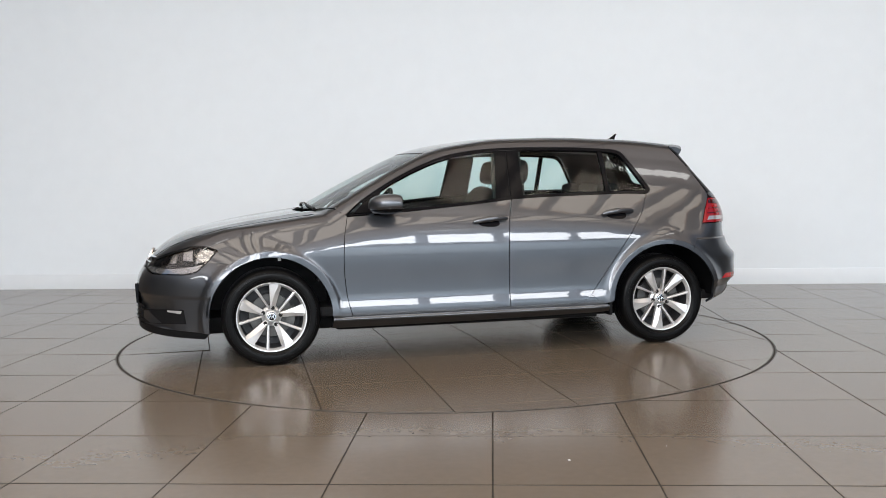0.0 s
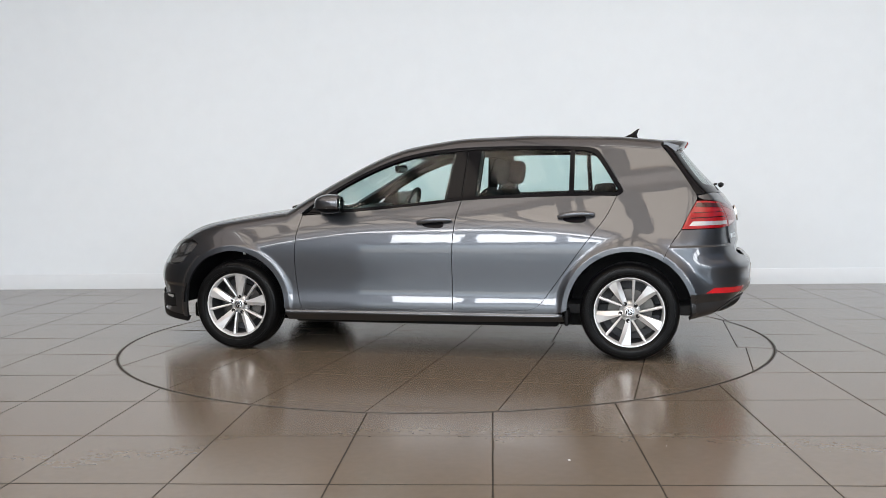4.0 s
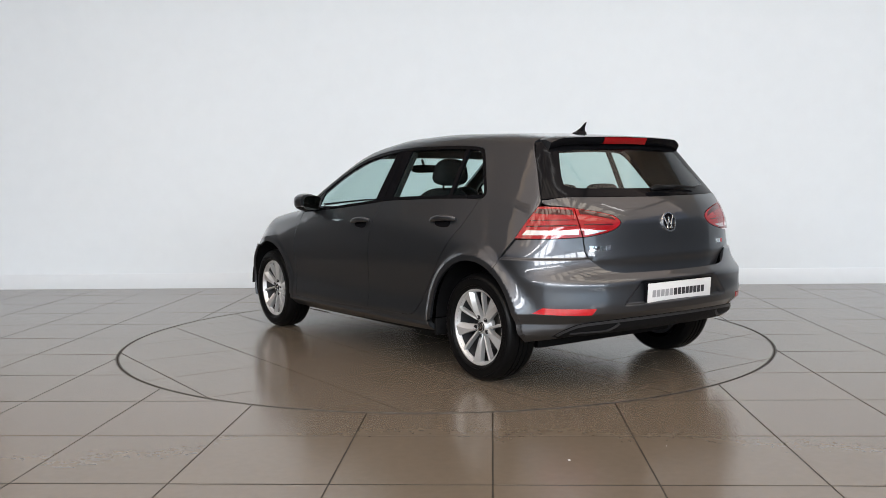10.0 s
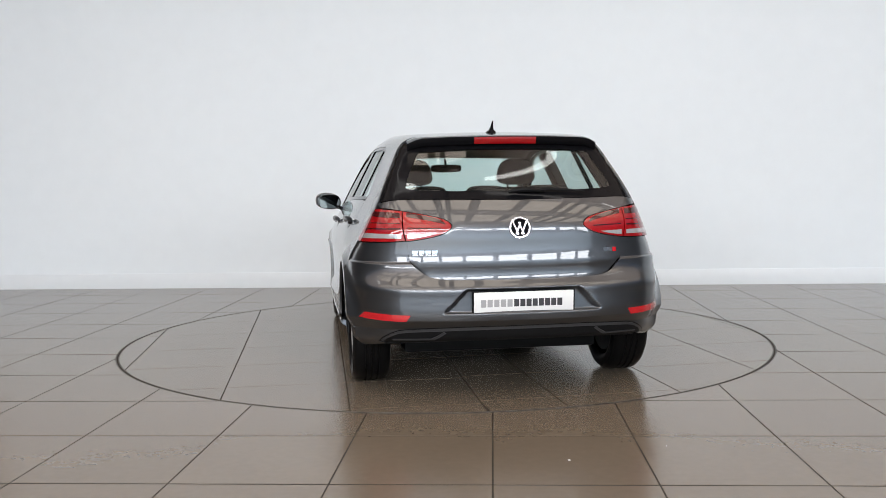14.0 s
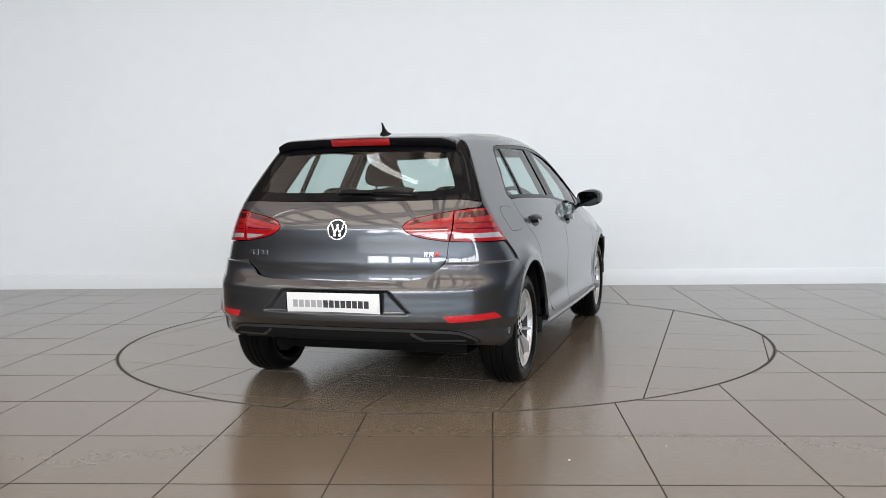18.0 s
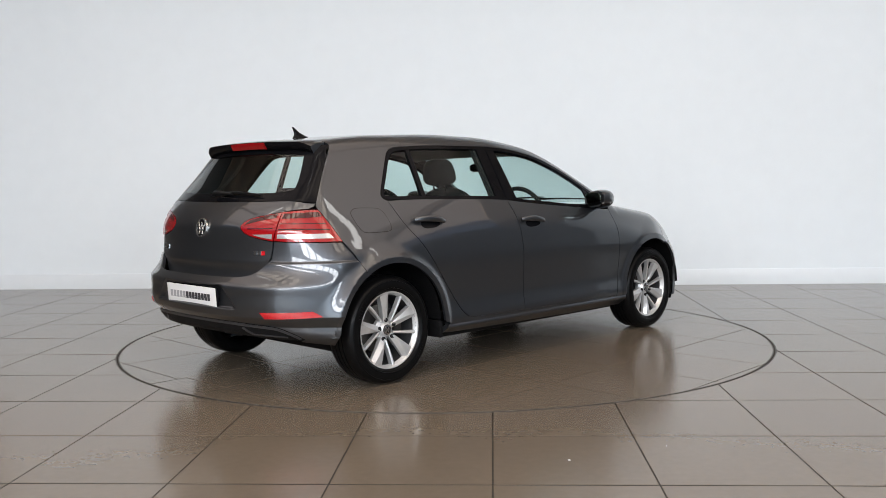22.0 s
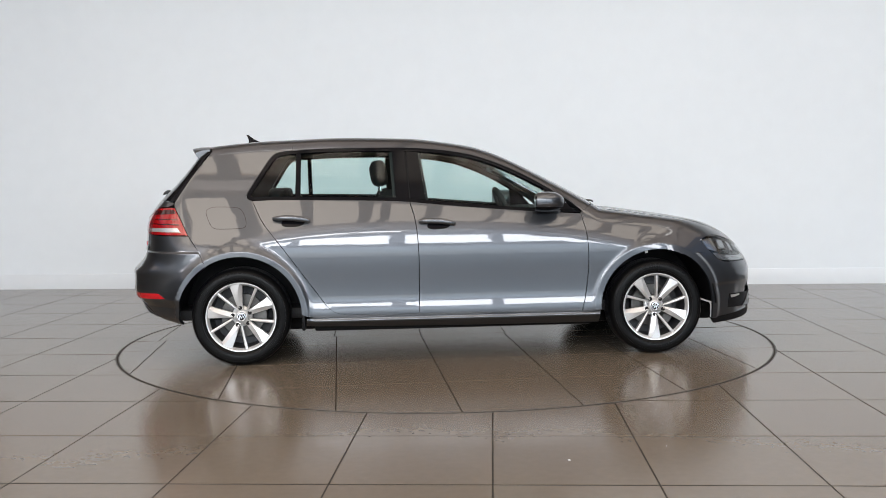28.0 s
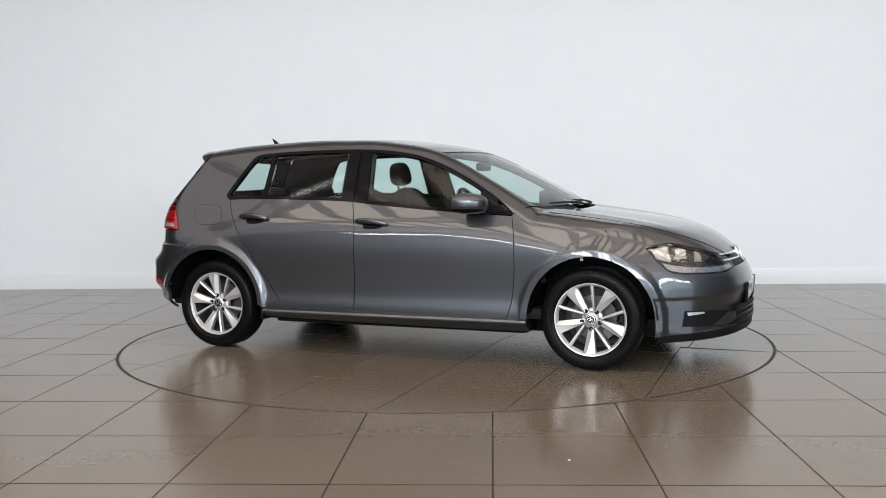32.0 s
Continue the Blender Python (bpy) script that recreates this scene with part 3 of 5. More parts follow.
def lay(poly, view, off, depth, gap, h, lined, lift):
    """Lays an outline on the skin: verts, faces, corner normals and material slots."""
    from mathutils.geometry import delaunay_2d_cdt
    P = np.array(poly, float)
    if area2(P) < 0:
        P = P[::-1]
    if gap:
        P = inset(P, gap)
    n = len(P)
    lo, hi = P.min(0), P.max(0)
    nx, ny = max(2, int((hi[0] - lo[0]) / h)), max(2, int((hi[1] - lo[1]) / h))
    gx, gy = np.meshgrid(np.linspace(lo[0], hi[0], nx + 1), np.linspace(lo[1], hi[1], ny + 1))
    G = np.stack([gx.ravel(), gy.ravel()], 1)
    G = G[inside_poly(P, G)]
    if len(G):
        D = np.full(len(G), 9.0)
        for p in P:
            D = np.minimum(D, np.hypot(G[:, 0] - p[0], G[:, 1] - p[1]))
        G = G[D > 0.4 * h]
    verts = [Vector(p) for p in np.vstack([P, G])]
    v, e, f, orig, *_ = delaunay_2d_cdt(verts, [(i, (i + 1) % n) for i in range(n)], [list(range(n))], 1, 1e-6)
    U = np.array([(q.x, q.y) for q in v])
    pos, nor = view(U)
    o = off if lift is None else off + lift(U)
    pos = pos + nor * np.reshape(o, (-1, 1))
    if lift is not None:            # normals of the lifted skin
        e_ = 0.003
        pu, nu = view(U + (e_, 0))
        pv, nv = view(U + (0, e_))
        pu, pv = pu + nu * np.reshape(off + lift(U + (e_, 0)), (-1, 1)), pv + nv * np.reshape(off + lift(U + (0, e_)), (-1, 1))
        c = np.cross(pu - pos, pv - pos)
        c *= np.sign(np.sum(c * nor, 1))[:, None]
        nor = c / np.maximum(np.linalg.norm(c, axis=1), 1e-12)[:, None]
    faces = []
    for t in f:
        a, b, c = (pos[i] for i in t[:3])
        if np.dot(np.cross(b - a, c - a), nor[list(t)].mean(0)) < 0:
            t = t[::-1]
        faces.append(tuple(t))
    count = {}
    for t in faces:
        for a, b in zip(t, t[1:] + t[:1]):
            count[(a, b)] = 1
    rim = [(a, b) for a, b in count if (b, a) not in count]
    V = [tuple(p) for p in pos]
    N = [nor[i] for t in faces for i in t]
    F = list(faces)
    M = [0] * len(F)
    base = len(V)
    ids = sorted({i for ab in rim for i in ab})
    top_, low_ = {}, {}
    inner = pos - nor * depth
    for i in ids:
        top_[i] = len(V)
        V.append(tuple(pos[i]))
        low_[i] = len(V)
        V.append(tuple(inner[i]))
    for a, b in rim:
        q = (top_[b], top_[a], low_[a], low_[b])
        c = np.cross(np.array(V[q[1]]) - V[q[0]], np.array(V[q[2]]) - V[q[0]])
        c = c / max(np.linalg.norm(c), 1e-12)
        F.append(q)
        M.append(0)
        N += [c] * 4
    if lined:
        base = len(V)
        V += [tuple(p) for p in inner]
        for t in faces:
            F.append(tuple(base + i for i in t[::-1]))
            M.append(1)
            N += [-nor[i] for i in t[::-1]]
    return V, F, N, M


# outlines in the side view (x, z)
DOOR_FRONT = [(0.80, 0.912), (0.826, 0.782), (0.834, 0.60), (0.818, 0.418), (0.786, 0.288)]
DOOR_FOOT = [(0.786, 0.288), (0.30, 0.297), (-0.243, 0.306)]
B_SEAM = [(-0.243, 0.306), (-0.240, 0.66), (-0.256, 0.874), (-0.288, 1.003)]
BELT_F = [(-0.288, 1.003), (-0.054, 0.978), (0.311, 0.946), (0.55, 0.928), (0.80, 0.912)]
REAR_FOOT = [(-0.243, 0.306), (-0.55, 0.308), (-0.70, 0.312), (-0.765, 0.325), (-0.81, 0.358)]
REAR_EDGE = [(-0.81, 0.358), (-0.953, 0.555), (-1.05, 0.69), (-1.134, 0.80), (-1.207, 0.897), (-1.268, 1.022)]
BELT_R = [(-1.268, 1.022), (-1.10, 1.026), (-0.782, 1.021), (-0.45, 1.012), (-0.288, 1.003)]
DLO_TOP = [(0.835, 0.918), (0.70, 1.015), (0.538, 1.115), (0.388, 1.194), (0.238, 1.257), (0.089, 1.302), (-0.134, 1.335), (-0.40, 1.347), (-0.80, 1.345), (-1.02, 1.335)]
DLO_REAR = [(-1.02, 1.335), (-1.10, 1.325), (-1.145, 1.305), (-1.19, 1.245), (-1.25, 1.15), (-1.298, 1.07), (-1.303, 1.045), (-1.285, 1.028), (-1.268, 1.022)]


def arch(cx, r, a0, a1, n=9, squash=1.0):
    return [(cx + r * math.cos(radians(a0 + (a1 - a0) * i / n)), HUB + r * squash * math.sin(radians(a0 + (a1 - a0) * i / n))) for i in range(n + 1)]


def shut_line(y_of_x, xs):
    """The bonnet's edge as side-view points."""
    p, _ = from_top(np.array([(x, y_of_x(x)) for x in xs]))
    return [(float(a[0]), float(a[2])) for a in p]


BONNET_EDGE = spline([0.90, 1.1, 1.26, 1.43, 1.60, 1.75, 1.90, 2.0], [0.672, 0.652, 0.643, 0.637, 0.612, 0.540, 0.425, 0.325])
# the headlamp's edge in space: its rear tip and upper edge, then its inner end and lower edge
LAMP_TOP = [(1.594, 0.758, 0.721), (1.645, 0.716, 0.739), (1.715, 0.655, 0.748), (1.80, 0.60, 0.730), (1.93, 0.465, 0.686), (2.015, 0.33, 0.645)]
LAMP_LOW = [(2.05, 0.33, 0.597), (2.0, 0.49, 0.571), (1.888, 0.632, 0.571), (1.745, 0.733, 0.583), (1.66, 0.758, 0.65), (1.594, 0.758, 0.721)]


def sill_step(U):
    return 0.009 * smooth01(U[:, 1], 0.290, 0.278) * smooth01(U[:, 0], -0.985, -0.86) - 0.62 * np.maximum(0, 0.268 - U[:, 1])


def body_side(car, s):
    xs = [0.90, 1.0, 1.1, 1.2, 1.3, 1.4, 1.5, 1.6, 1.7, 1.8, 1.9, 1.97]
    edge = shut_line(lambda x: float(BONNET_EDGE(x)) + 0.001, xs)
    lamp = [(a, c) for a, b, c in LAMP_TOP]
    wa = arch(XF, 0.372, 62, 176, 14)
    fender = outline(DOOR_FRONT[::-1] + [(0.812, 0.925)], [(0.812, 0.925), (0.86, 0.955), edge[0]], edge, [edge[-1], (2.0, 0.655)], [(2.0, 0.655)] + lamp[::-1][1:], [lamp[0], (1.625, 0.69), (1.665, 0.641)],
                     [(1.665, 0.641), (1.56, 0.642), wa[0]], wa, [wa[-1], (0.905, 0.288), (0.786, 0.288)])
    skin("front_wing", fender, from_side, PAINT, car, s=s, lined=PLASTIC, h=0.009)
    door = empty("front_door", car)
    skin("door_panel", outline(DOOR_FRONT, DOOR_FOOT, B_SEAM, BELT_F), from_side, PAINT, door, s=s, lined=TRIM, gap=0.0025, depth=0.03)
    rdoor = empty("rear_door", car)
    skin("door_panel", outline(REAR_FOOT, REAR_EDGE, BELT_R, B_SEAM[::-1]), from_side, PAINT, rdoor, s=s, lined=TRIM, gap=0.0025, depth=0.03)
    bm = bmesh.new()
    box(bm, -0.972, -0.951, 0.66, 0.842, 0.212, 0.312, 0.006)
    part("sill_end_cap", flip(bm, s), PLASTIC, car, "black plastic stone guard behind the sill")
    sill_low = [(-0.948, 0.230), (-0.4, 0.215), (0.3, 0.202), (0.91, 0.199)]
    skin("sill", outline([(0.905, 0.288), (0.786, 0.288)], DOOR_FOOT, REAR_FOOT, [(-0.81, 0.358), (-0.90, 0.30), (-0.938, 0.285)], [(-0.938, 0.285), (-0.948, 0.230)], sill_low, [(0.91, 0.205), (0.905, 0.288)]),
         from_side, PAINT, car, s=s, off=-0.004, gap=0.0, depth=0.03, h=0.006, lift=sill_step, lined=PLASTIC)
    # quarter panel with the rear pillar
    lampf = [(-1.655, 0.815), (-1.70, 0.905), (-1.745, 0.985)]
    q = outline(REAR_EDGE, DLO_REAR[::-1], [DLO_REAR[0], (-1.02, 1.372)], [(-1.02, 1.372), (-1.20, 1.362), (-1.40, 1.348), (-1.53, 1.340)],
                [(-1.53, 1.340), (-1.60, 1.245), (-1.65, 1.175), (-1.72, 1.065), (-1.75, 1.01), (-1.745, 0.985)], lampf[::-1], [(-1.655, 0.815), (-1.60, 0.735), (-1.552, 0.645)],
                [(-1.552, 0.617)] + [(-p[0] + 2 * XR, p[1]) for p in arch(XR, 0.378, 62, 178, 12)],
                [(XR + 0.378 * 1.0, HUB + 0.013), (-0.90, 0.30), (-0.81, 0.358)])
    skin("rear_quarter_panel", q, from_side, PAINT, car, s=s, lined=TRIM, gap=0.0015, h=0.009)
    # roof rail over the doors
    rail_top = [(-1.02, 1.372), (-0.7, 1.378), (-0.4, 1.376), (-0.134, 1.364), (0.089, 1.334), (0.238, 1.291), (0.388, 1.229), (0.538, 1.150), (0.70, 1.052), (0.86, 0.955)]
    skin("roof_rail", outline([(0.812, 0.925)] + DLO_TOP[1:], [DLO_TOP[-1], rail_top[0]], rail_top, [(0.86, 0.955), (0.812, 0.925)]), from_side, PAINT, car, s=s, lined=TRIM, gap=0.0, depth=0.03, h=0.02)
    # black window surround, panes and pillars
    w = 0.020
    top_in = [(x - 0.004, z - w) for x, z in DLO_TOP[1:]]
    skin("window_frame", outline(DLO_TOP[1:], [DLO_TOP[-1], top_in[-1]], top_in[::-1], [top_in[0], DLO_TOP[1]]), from_side, PIANO, car, s=s, off=-0.003, depth=0.025, h=0.02, gap=0.0008)
    rear_in = [(-1.02, 1.315), (-1.085, 1.306), (-1.125, 1.288), (-1.168, 1.235), (-1.228, 1.14), (-1.272, 1.07), (-1.272, 1.052), (-1.255, 1.046)]
    skin("quarter_window_frame", outline(DLO_REAR[:-1], [DLO_REAR[-2], rear_in[-1]], rear_in[::-1], [rear_in[0], DLO_REAR[0]]), from_side, PIANO, rdoor, s=s, off=-0.003, depth=0.025, h=0.02, gap=0.0008)
    belt = [(0.835, 0.918)] + BELT_F[::-1][1:-1] + BELT_R[::-1][:-1] + [(-1.285, 1.028)]
    belt_up = [(x, z + 0.020) for x, z in belt[1:-1]] + [(-1.26, 1.046)]
    skin("belt_trim", outline(belt, [belt[-1], belt_up[-1]], belt_up[::-1], [belt_up[0], belt[0]]), from_side, PIANO, car, s=s, off=-0.002, depth=0.03, h=0.02, gap=0.0005)
    zt = spline([p[0] for p in top_in[::-1]], [p[1] for p in top_in[::-1]])
    zb = spline([p[0] for p in belt_up[::-1]], [p[1] for p in belt_up[::-1]])

    def pane(name, xb0, xt0, xb1, xt1, mat, off, parent, depth=0.004, gap=0.0):
        """Between two leaning lines, xb at the belt and xt at the top."""
        n = 8
        up = [(xt0 + (xt1 - xt0) * i / n, float(zt(xt0 + (xt1 - xt0) * i / n))) for i in range(n + 1)]
        lo = [(xb0 + (xb1 - xb0) * i / n, float(zb(xb0 + (xb1 - xb0) * i / n))) for i in range(n + 1)]
        return skin(name, outline(lo, [lo[-1], up[-1]], up[::-1], [up[0], lo[0]]), from_side, mat, parent, s=s, off=off, depth=depth, gap=gap, h=0.04)

    pane("pillar_backing", -0.168, -0.208, -0.392, -0.407, TRIM, -0.017, car, 0.03, 0.0)
    pane("pillar_cover", -0.185, -0.225, -0.282, -0.300, PIANO, -0.004, door, 0.03, 0.001)
    pane("pillar_cover", -0.288, -0.306, -0.375, -0.390, PIANO, -0.004, rdoor, 0.03, 0.001)
    g1 = skin("door_window", outline([(0.62, 0.944), (0.30, 0.966), (-0.054, 0.996), (-0.19, 1.01)], [(-0.19, 1.01), (-0.228, 1.318)], [(-0.228, 1.318), (-0.134, 1.316), (0.085, 1.284), (0.234, 1.239), (0.384, 1.176), (0.534, 1.097), (0.60, 1.056)], [(0.60, 1.056), (0.62, 0.944)]),
              from_side, GLASS, door, s=s, off=-0.010, depth=0.004, gap=0.0, h=0.05)
    skin("quarter_light", outline([(0.595, 0.944), (0.755, 0.935)], [(0.755, 0.935), (0.697, 0.992), (0.575, 1.072)], [(0.575, 1.072), (0.595, 0.944)]), from_side, PIANO, door, s=s, off=-0.006, depth=0.012, gap=0.0, h=0.03)
    pane("door_window", -0.372, -0.387, -0.976, -0.972, GLASS, -0.010, rdoor)
    pane("window_divider", -0.970, -0.968, -1.002, -0.998, PIANO, -0.005, rdoor, 0.02)
    skin("quarter_window", outline([(-0.998, 1.042), (-1.255, 1.046)], [(-1.255, 1.046), (-1.272, 1.052), (-1.272, 1.07), (-1.228, 1.14), (-1.168, 1.235), (-1.125, 1.288), (-1.085, 1.306), (-0.996, 1.318)], [(-0.996, 1.318), (-0.998, 1.042)]),
         from_side, GLASS, rdoor, s=s, off=-0.010, depth=0.004, gap=0.0, h=0.05)
    return door, rdoor


def front_flare(U):
    """The wheel arch's lip where it runs down the bumper's corner."""
    p, _ = front_round(np.stack([np.abs(U[:, 0]), U[:, 1]], 1))
    return 0.017 * smooth01(np.hypot(p[:, 0] - XF, p[:, 2] - HUB), 0.450, 0.405)


def ends(car):
    # bonnet, windscreen, roof
    rearline = [(1.075 - 0.30 * y * y, y) for y in (0.0, 0.2, 0.4, 0.55)] + [(0.93, 0.64), (0.905, float(BONNET_EDGE(0.905)))]
    side = [(x, float(BONNET_EDGE(x))) for x in (0.905, 1.1, 1.26, 1.43, 1.6, 1.75, 1.9, 1.985)]
    frontl = [(1.985, float(BONNET_EDGE(1.985))), (2.02, 0.25), (2.038, 0.12), (2.043, 0.0)]
    hb = outline(rearline, side, frontl)
    full = [(a, b) for a, b in hb] + [(a, -b) for a, b in hb[::-1] if abs(b) > 1e-6]
    skin("bonnet", full, from_top, PAINT, car, gap=0.002, lined=PLASTIC)
    bot = [(1.03 - 0.30 * y * y, y) for y in (0.0, 0.2, 0.4, 0.55, 0.645)]
    top = [(0.305 - 0.22 * y * y, y) for y in (0.0, 0.2, 0.4, 0.53)]
    gl = outline(bot, [bot[-1], (0.70, 0.632), (0.45, 0.585), top[-1]], top[::-1])
    skin("windscreen", gl + [(a, -b) for a, b in gl[::-1] if abs(b) > 1e-6], from_top, GLASS, car, off=-0.004, depth=0.005, gap=0.0, h=0.05)
    # pillar strips beside the windscreen and the roof skin
    for s in (1, -1):
        inner = [(bot[-1][0] + 0.0, bot[-1][1]), (0.70, 0.632), (0.45, 0.585), (top[-1][0], top[-1][1])]
        p, _ = from_side(np.array([(0.86, 0.955), (0.70, 1.052), (0.538, 1.150), (0.388, 1.229), (0.238, 1.291)]))
        outer = [(float(a[0]), float(a[1]) + 0.004) for a in p]
        skin("windscreen_pillar", outline(inner, [inner[-1], outer[-1]], outer[::-1], [outer[0], inner[0]]), from_top, PAINT, car, s=s, gap=0.0, h=0.02, lined=TRIM, depth=0.02)
    p, _ = from_side(np.array([(0.238, 1.291), (0.089, 1.334), (-0.134, 1.364), (-0.4, 1.376), (-0.7, 1.378), (-1.02, 1.372), (-1.20, 1.362), (-1.40, 1.348), (-1.53, 1.340)]))
    edge = [(float(a[0]), float(a[1]) + 0.003) for a in p]
    back = [(edge[-1][0], edge[-1][1]), (-1.615, 0.35), (-1.625, 0.15), (-1.628, 0.0)]
    rf = outline(top, [top[-1], edge[0]], edge, back)
    skin("roof", rf + [(a, -b) for a, b in rf[::-1] if abs(b) > 1e-6], from_top, PAINT, car, gap=0.0005, lined=LINER, depth=0.03)
    # tailgate, seen from behind: half outlines (y, z)
    gate_low = [(0.0, 0.628), (0.30, 0.630), (0.40, 0.634), (0.475, 0.650), (0.525, 0.685), (0.562, 0.729), (0.574, 0.822)]
    lamp_in = [(0.574, 0.822), (0.52, 0.829), (0.43, 0.846), (0.372, 0.868), (0.346, 0.893), (0.352, 0.912), (0.385, 0.934), (0.47, 0.955), (0.585, 0.975)]
    gh = outline(gate_low, lamp_in, [(0.585, 0.975), (0.64, 0.985), (0.69, 0.990)], [(0.69, 0.990), (0.70, 1.003), (rp(-1.75, 1.01)[0] - 0.003, 1.018)], [(rp(-1.75, 1.01)[0] - 0.003, 1.018), (0.60, 1.033), (0.40, 1.031), (0.0, 1.027)])
    skin("tailgate", mirror_half(gh), from_rear, PAINT, car, lined=TRIM, depth=0.03,
         lift=lambda U: -0.55 * np.maximum(0, 0.722 - U[:, 1]) + 0.0015 * smooth01(np.abs(U[:, 1] - 0.888), 0.02, 0.0))
    inner = outline([(0.0, 1.075), (0.35, 1.077), (0.53, 1.085), (0.56, 1.10)], [(0.56, 1.10), (0.545, 1.14), (0.50, 1.23), (0.47, 1.285)], [(0.47, 1.285), (0.25, 1.298), (0.0, 1.30)])
    skin("rear_window", mirror_half(inner), from_rear, GLASS_REAR, car, off=-0.004, depth=0.004, gap=0.0, h=0.02)
    # black printed border round it, two halves and joined at the middle
    pil = [rp(x, z) for x, z in ((-1.75, 1.01), (-1.72, 1.065), (-1.65, 1.175), (-1.60, 1.245), (-1.53, 1.340))]
    ring = outline([(0.0, 1.030), (0.40, 1.034), (0.60, 1.036), (pil[0][0] + 0.004, 1.022)], [(a + 0.004, b) for a, b in ((pil[0][0], 1.022),) + tuple(pil[1:])], [(pil[-1][0] + 0.004, pil[-1][1]), (0.3, 1.335), (0.0, 1.338)],
                   [(0.0, 1.338), (0.0, 1.30)], [(0.0, 1.30), (0.25, 1.298), (0.47, 1.285)], [(0.47, 1.285), (0.50, 1.23), (0.545, 1.14), (0.56, 1.10)], [(0.56, 1.10), (0.53, 1.085), (0.35, 1.077), (0.0, 1.075)], [(0.0, 1.075), (0.0, 1.030)])
    for s in (1, -1):
        skin("rear_window_border", ring, from_rear, PIANO, car, s=s, off=-0.003, depth=0.012, gap=0.0, h=0.03)
    # tail lamps on the rounded corner
    lampo = [rs(-1.655, 0.815), rs(-1.70, 0.905), rs(-1.745, 0.985)]
    top_l = [lampo[-1], rr(0.69, 0.986), rr(0.585, 0.977)]
    split = [rr(0.585, 0.977), rr(0.578, 0.824)]
    for s in (1, -1):
        t = tagged(empty("tail_lamp", car))
        skin("lamp_lens", outline(lampo, top_l, split, [split[-1], rr(0.68, 0.818), lampo[0]]), rear_round, RED, t, s=s, gap=0.002, depth=0.03, h=0.02, off=0.002)
        li = [rr(a, b) for a, b in lamp_in]
        skin("tailgate_lamp_lens", outline(li, [li[-1], li[0]]), rear_round, RED, t, s=s, gap=0.002, depth=0.03, h=0.02, off=0.002)
    # rear bumper
    b0 = rs(-1.552, 0.645)
    seam = [lampo[0], rs(-1.60, 0.735), b0]
    ar = [rs(2 * XR - x, z) for x, z in arch(XR, 0.378, 58, 2, 8)]
    gl_ = [rr(a, b) for a, b in gate_low]
    ins = [(0.0, 0.385), rr(0.3, 0.383), rr(0.46, 0.377), rr(0.60, 0.368), rr(0.665, 0.353), rr(0.712, 0.318), rr(0.727, 0.280)]
    half = outline(ins, [ins[-1], rs(-1.86, 0.262), rs(-1.712, 0.235)], [rs(-1.712, 0.235)] + ar[::-1], [ar[0], b0], seam[::-1], [lampo[0], rr(0.68, 0.818), gl_[-1]], gl_[::-1])
    skin("rear_bumper", mirror_half(half), rear_round, PAINT, car, gap=0.0015, lined=PLASTIC, h=0.009,
         lift=lambda U: -0.030 * smooth01(np.abs(U[:, 0]) + 0.80 * (U[:, 1] - 0.475), 0.352, 0.325) * smooth01(U[:, 1], 0.462, 0.474) * smooth01(U[:, 1], 0.590, 0.576)
         - 0.010 * smooth01(U[:, 1], 0.708, 0.718) - 0.6 * np.clip(0.422 - U[:, 1], 0, 0.05) * smooth01(np.abs(U[:, 0]), 0.95, 0.78))
    low = outline(ins, [ins[-1], rr(0.60, 0.275), rr(0.4, 0.285), (0.0, 0.29)])
    skin("lower_bumper_insert", mirror_half(low), rear_round, PLASTIC, car, gap=0.0, h=0.025, off=-0.030, depth=0.04)
    # front bumper
    arf = [fs(x, z) for x, z in arch(XF, 0.372, 66, 4, 8)]
    hl_low = [unroll(p, FC, 1) for p in LAMP_LOW[:-1]]
    lip = [(0.0, 0.250), ff(0.3, 0.247), ff(0.6, 0.236), fs(1.75, 0.222), fs(1.655, 0.216)]
    half = outline([(0.0, 0.60), ff(0.15, 0.60), hl_low[0]], hl_low, [hl_low[-1], fs(1.56, 0.642), arf[0]], arf, [arf[-1], lip[-1]], lip[::-1])
    skin("front_bumper", mirror_half(half), front_round, PAINT, car, gap=0.0015, lined=PLASTIC, h=0.016,
         lift=lambda U: -0.012 * smooth01(U[:, 1], 0.43, 0.375) * smooth01(U[:, 1], 0.225, 0.25) * smooth01(np.abs(U[:, 0]), 0.62, 0.54)
         + front_flare(U) - 0.006 * smooth01(U[:, 1], 0.445, 0.432) * smooth01(np.abs(U[:, 0]), 0.98, 0.90))
    low = outline(lip, [lip[-1], fs(1.69, 0.176)], [fs(1.69, 0.176), ff(0.6, 0.188), ff(0.3, 0.205), (0.0, 0.21)])
    skin("front_lip", mirror_half(low), front_round, PLASTIC, car, gap=0.0, off=-0.006, h=0.025)
    # headlamps
    for s in (1, -1):
        hl = tagged(empty("headlamp", car))
        ring = outline([unroll(p, FC, 1) for p in LAMP_TOP], [unroll(LAMP_TOP[-1], FC, 1), unroll(LAMP_LOW[0], FC, 1)], [unroll(p, FC, 1) for p in LAMP_LOW])
        skin("lens", ring, front_round, LENS, hl, s=s, gap=0.002, h=0.02, off=0.0, depth=0.004)
        skin("lamp_bowl", ring, front_round, BOWL, hl, s=s, gap=0.003, h=0.02, off=-0.028, depth=0.004)
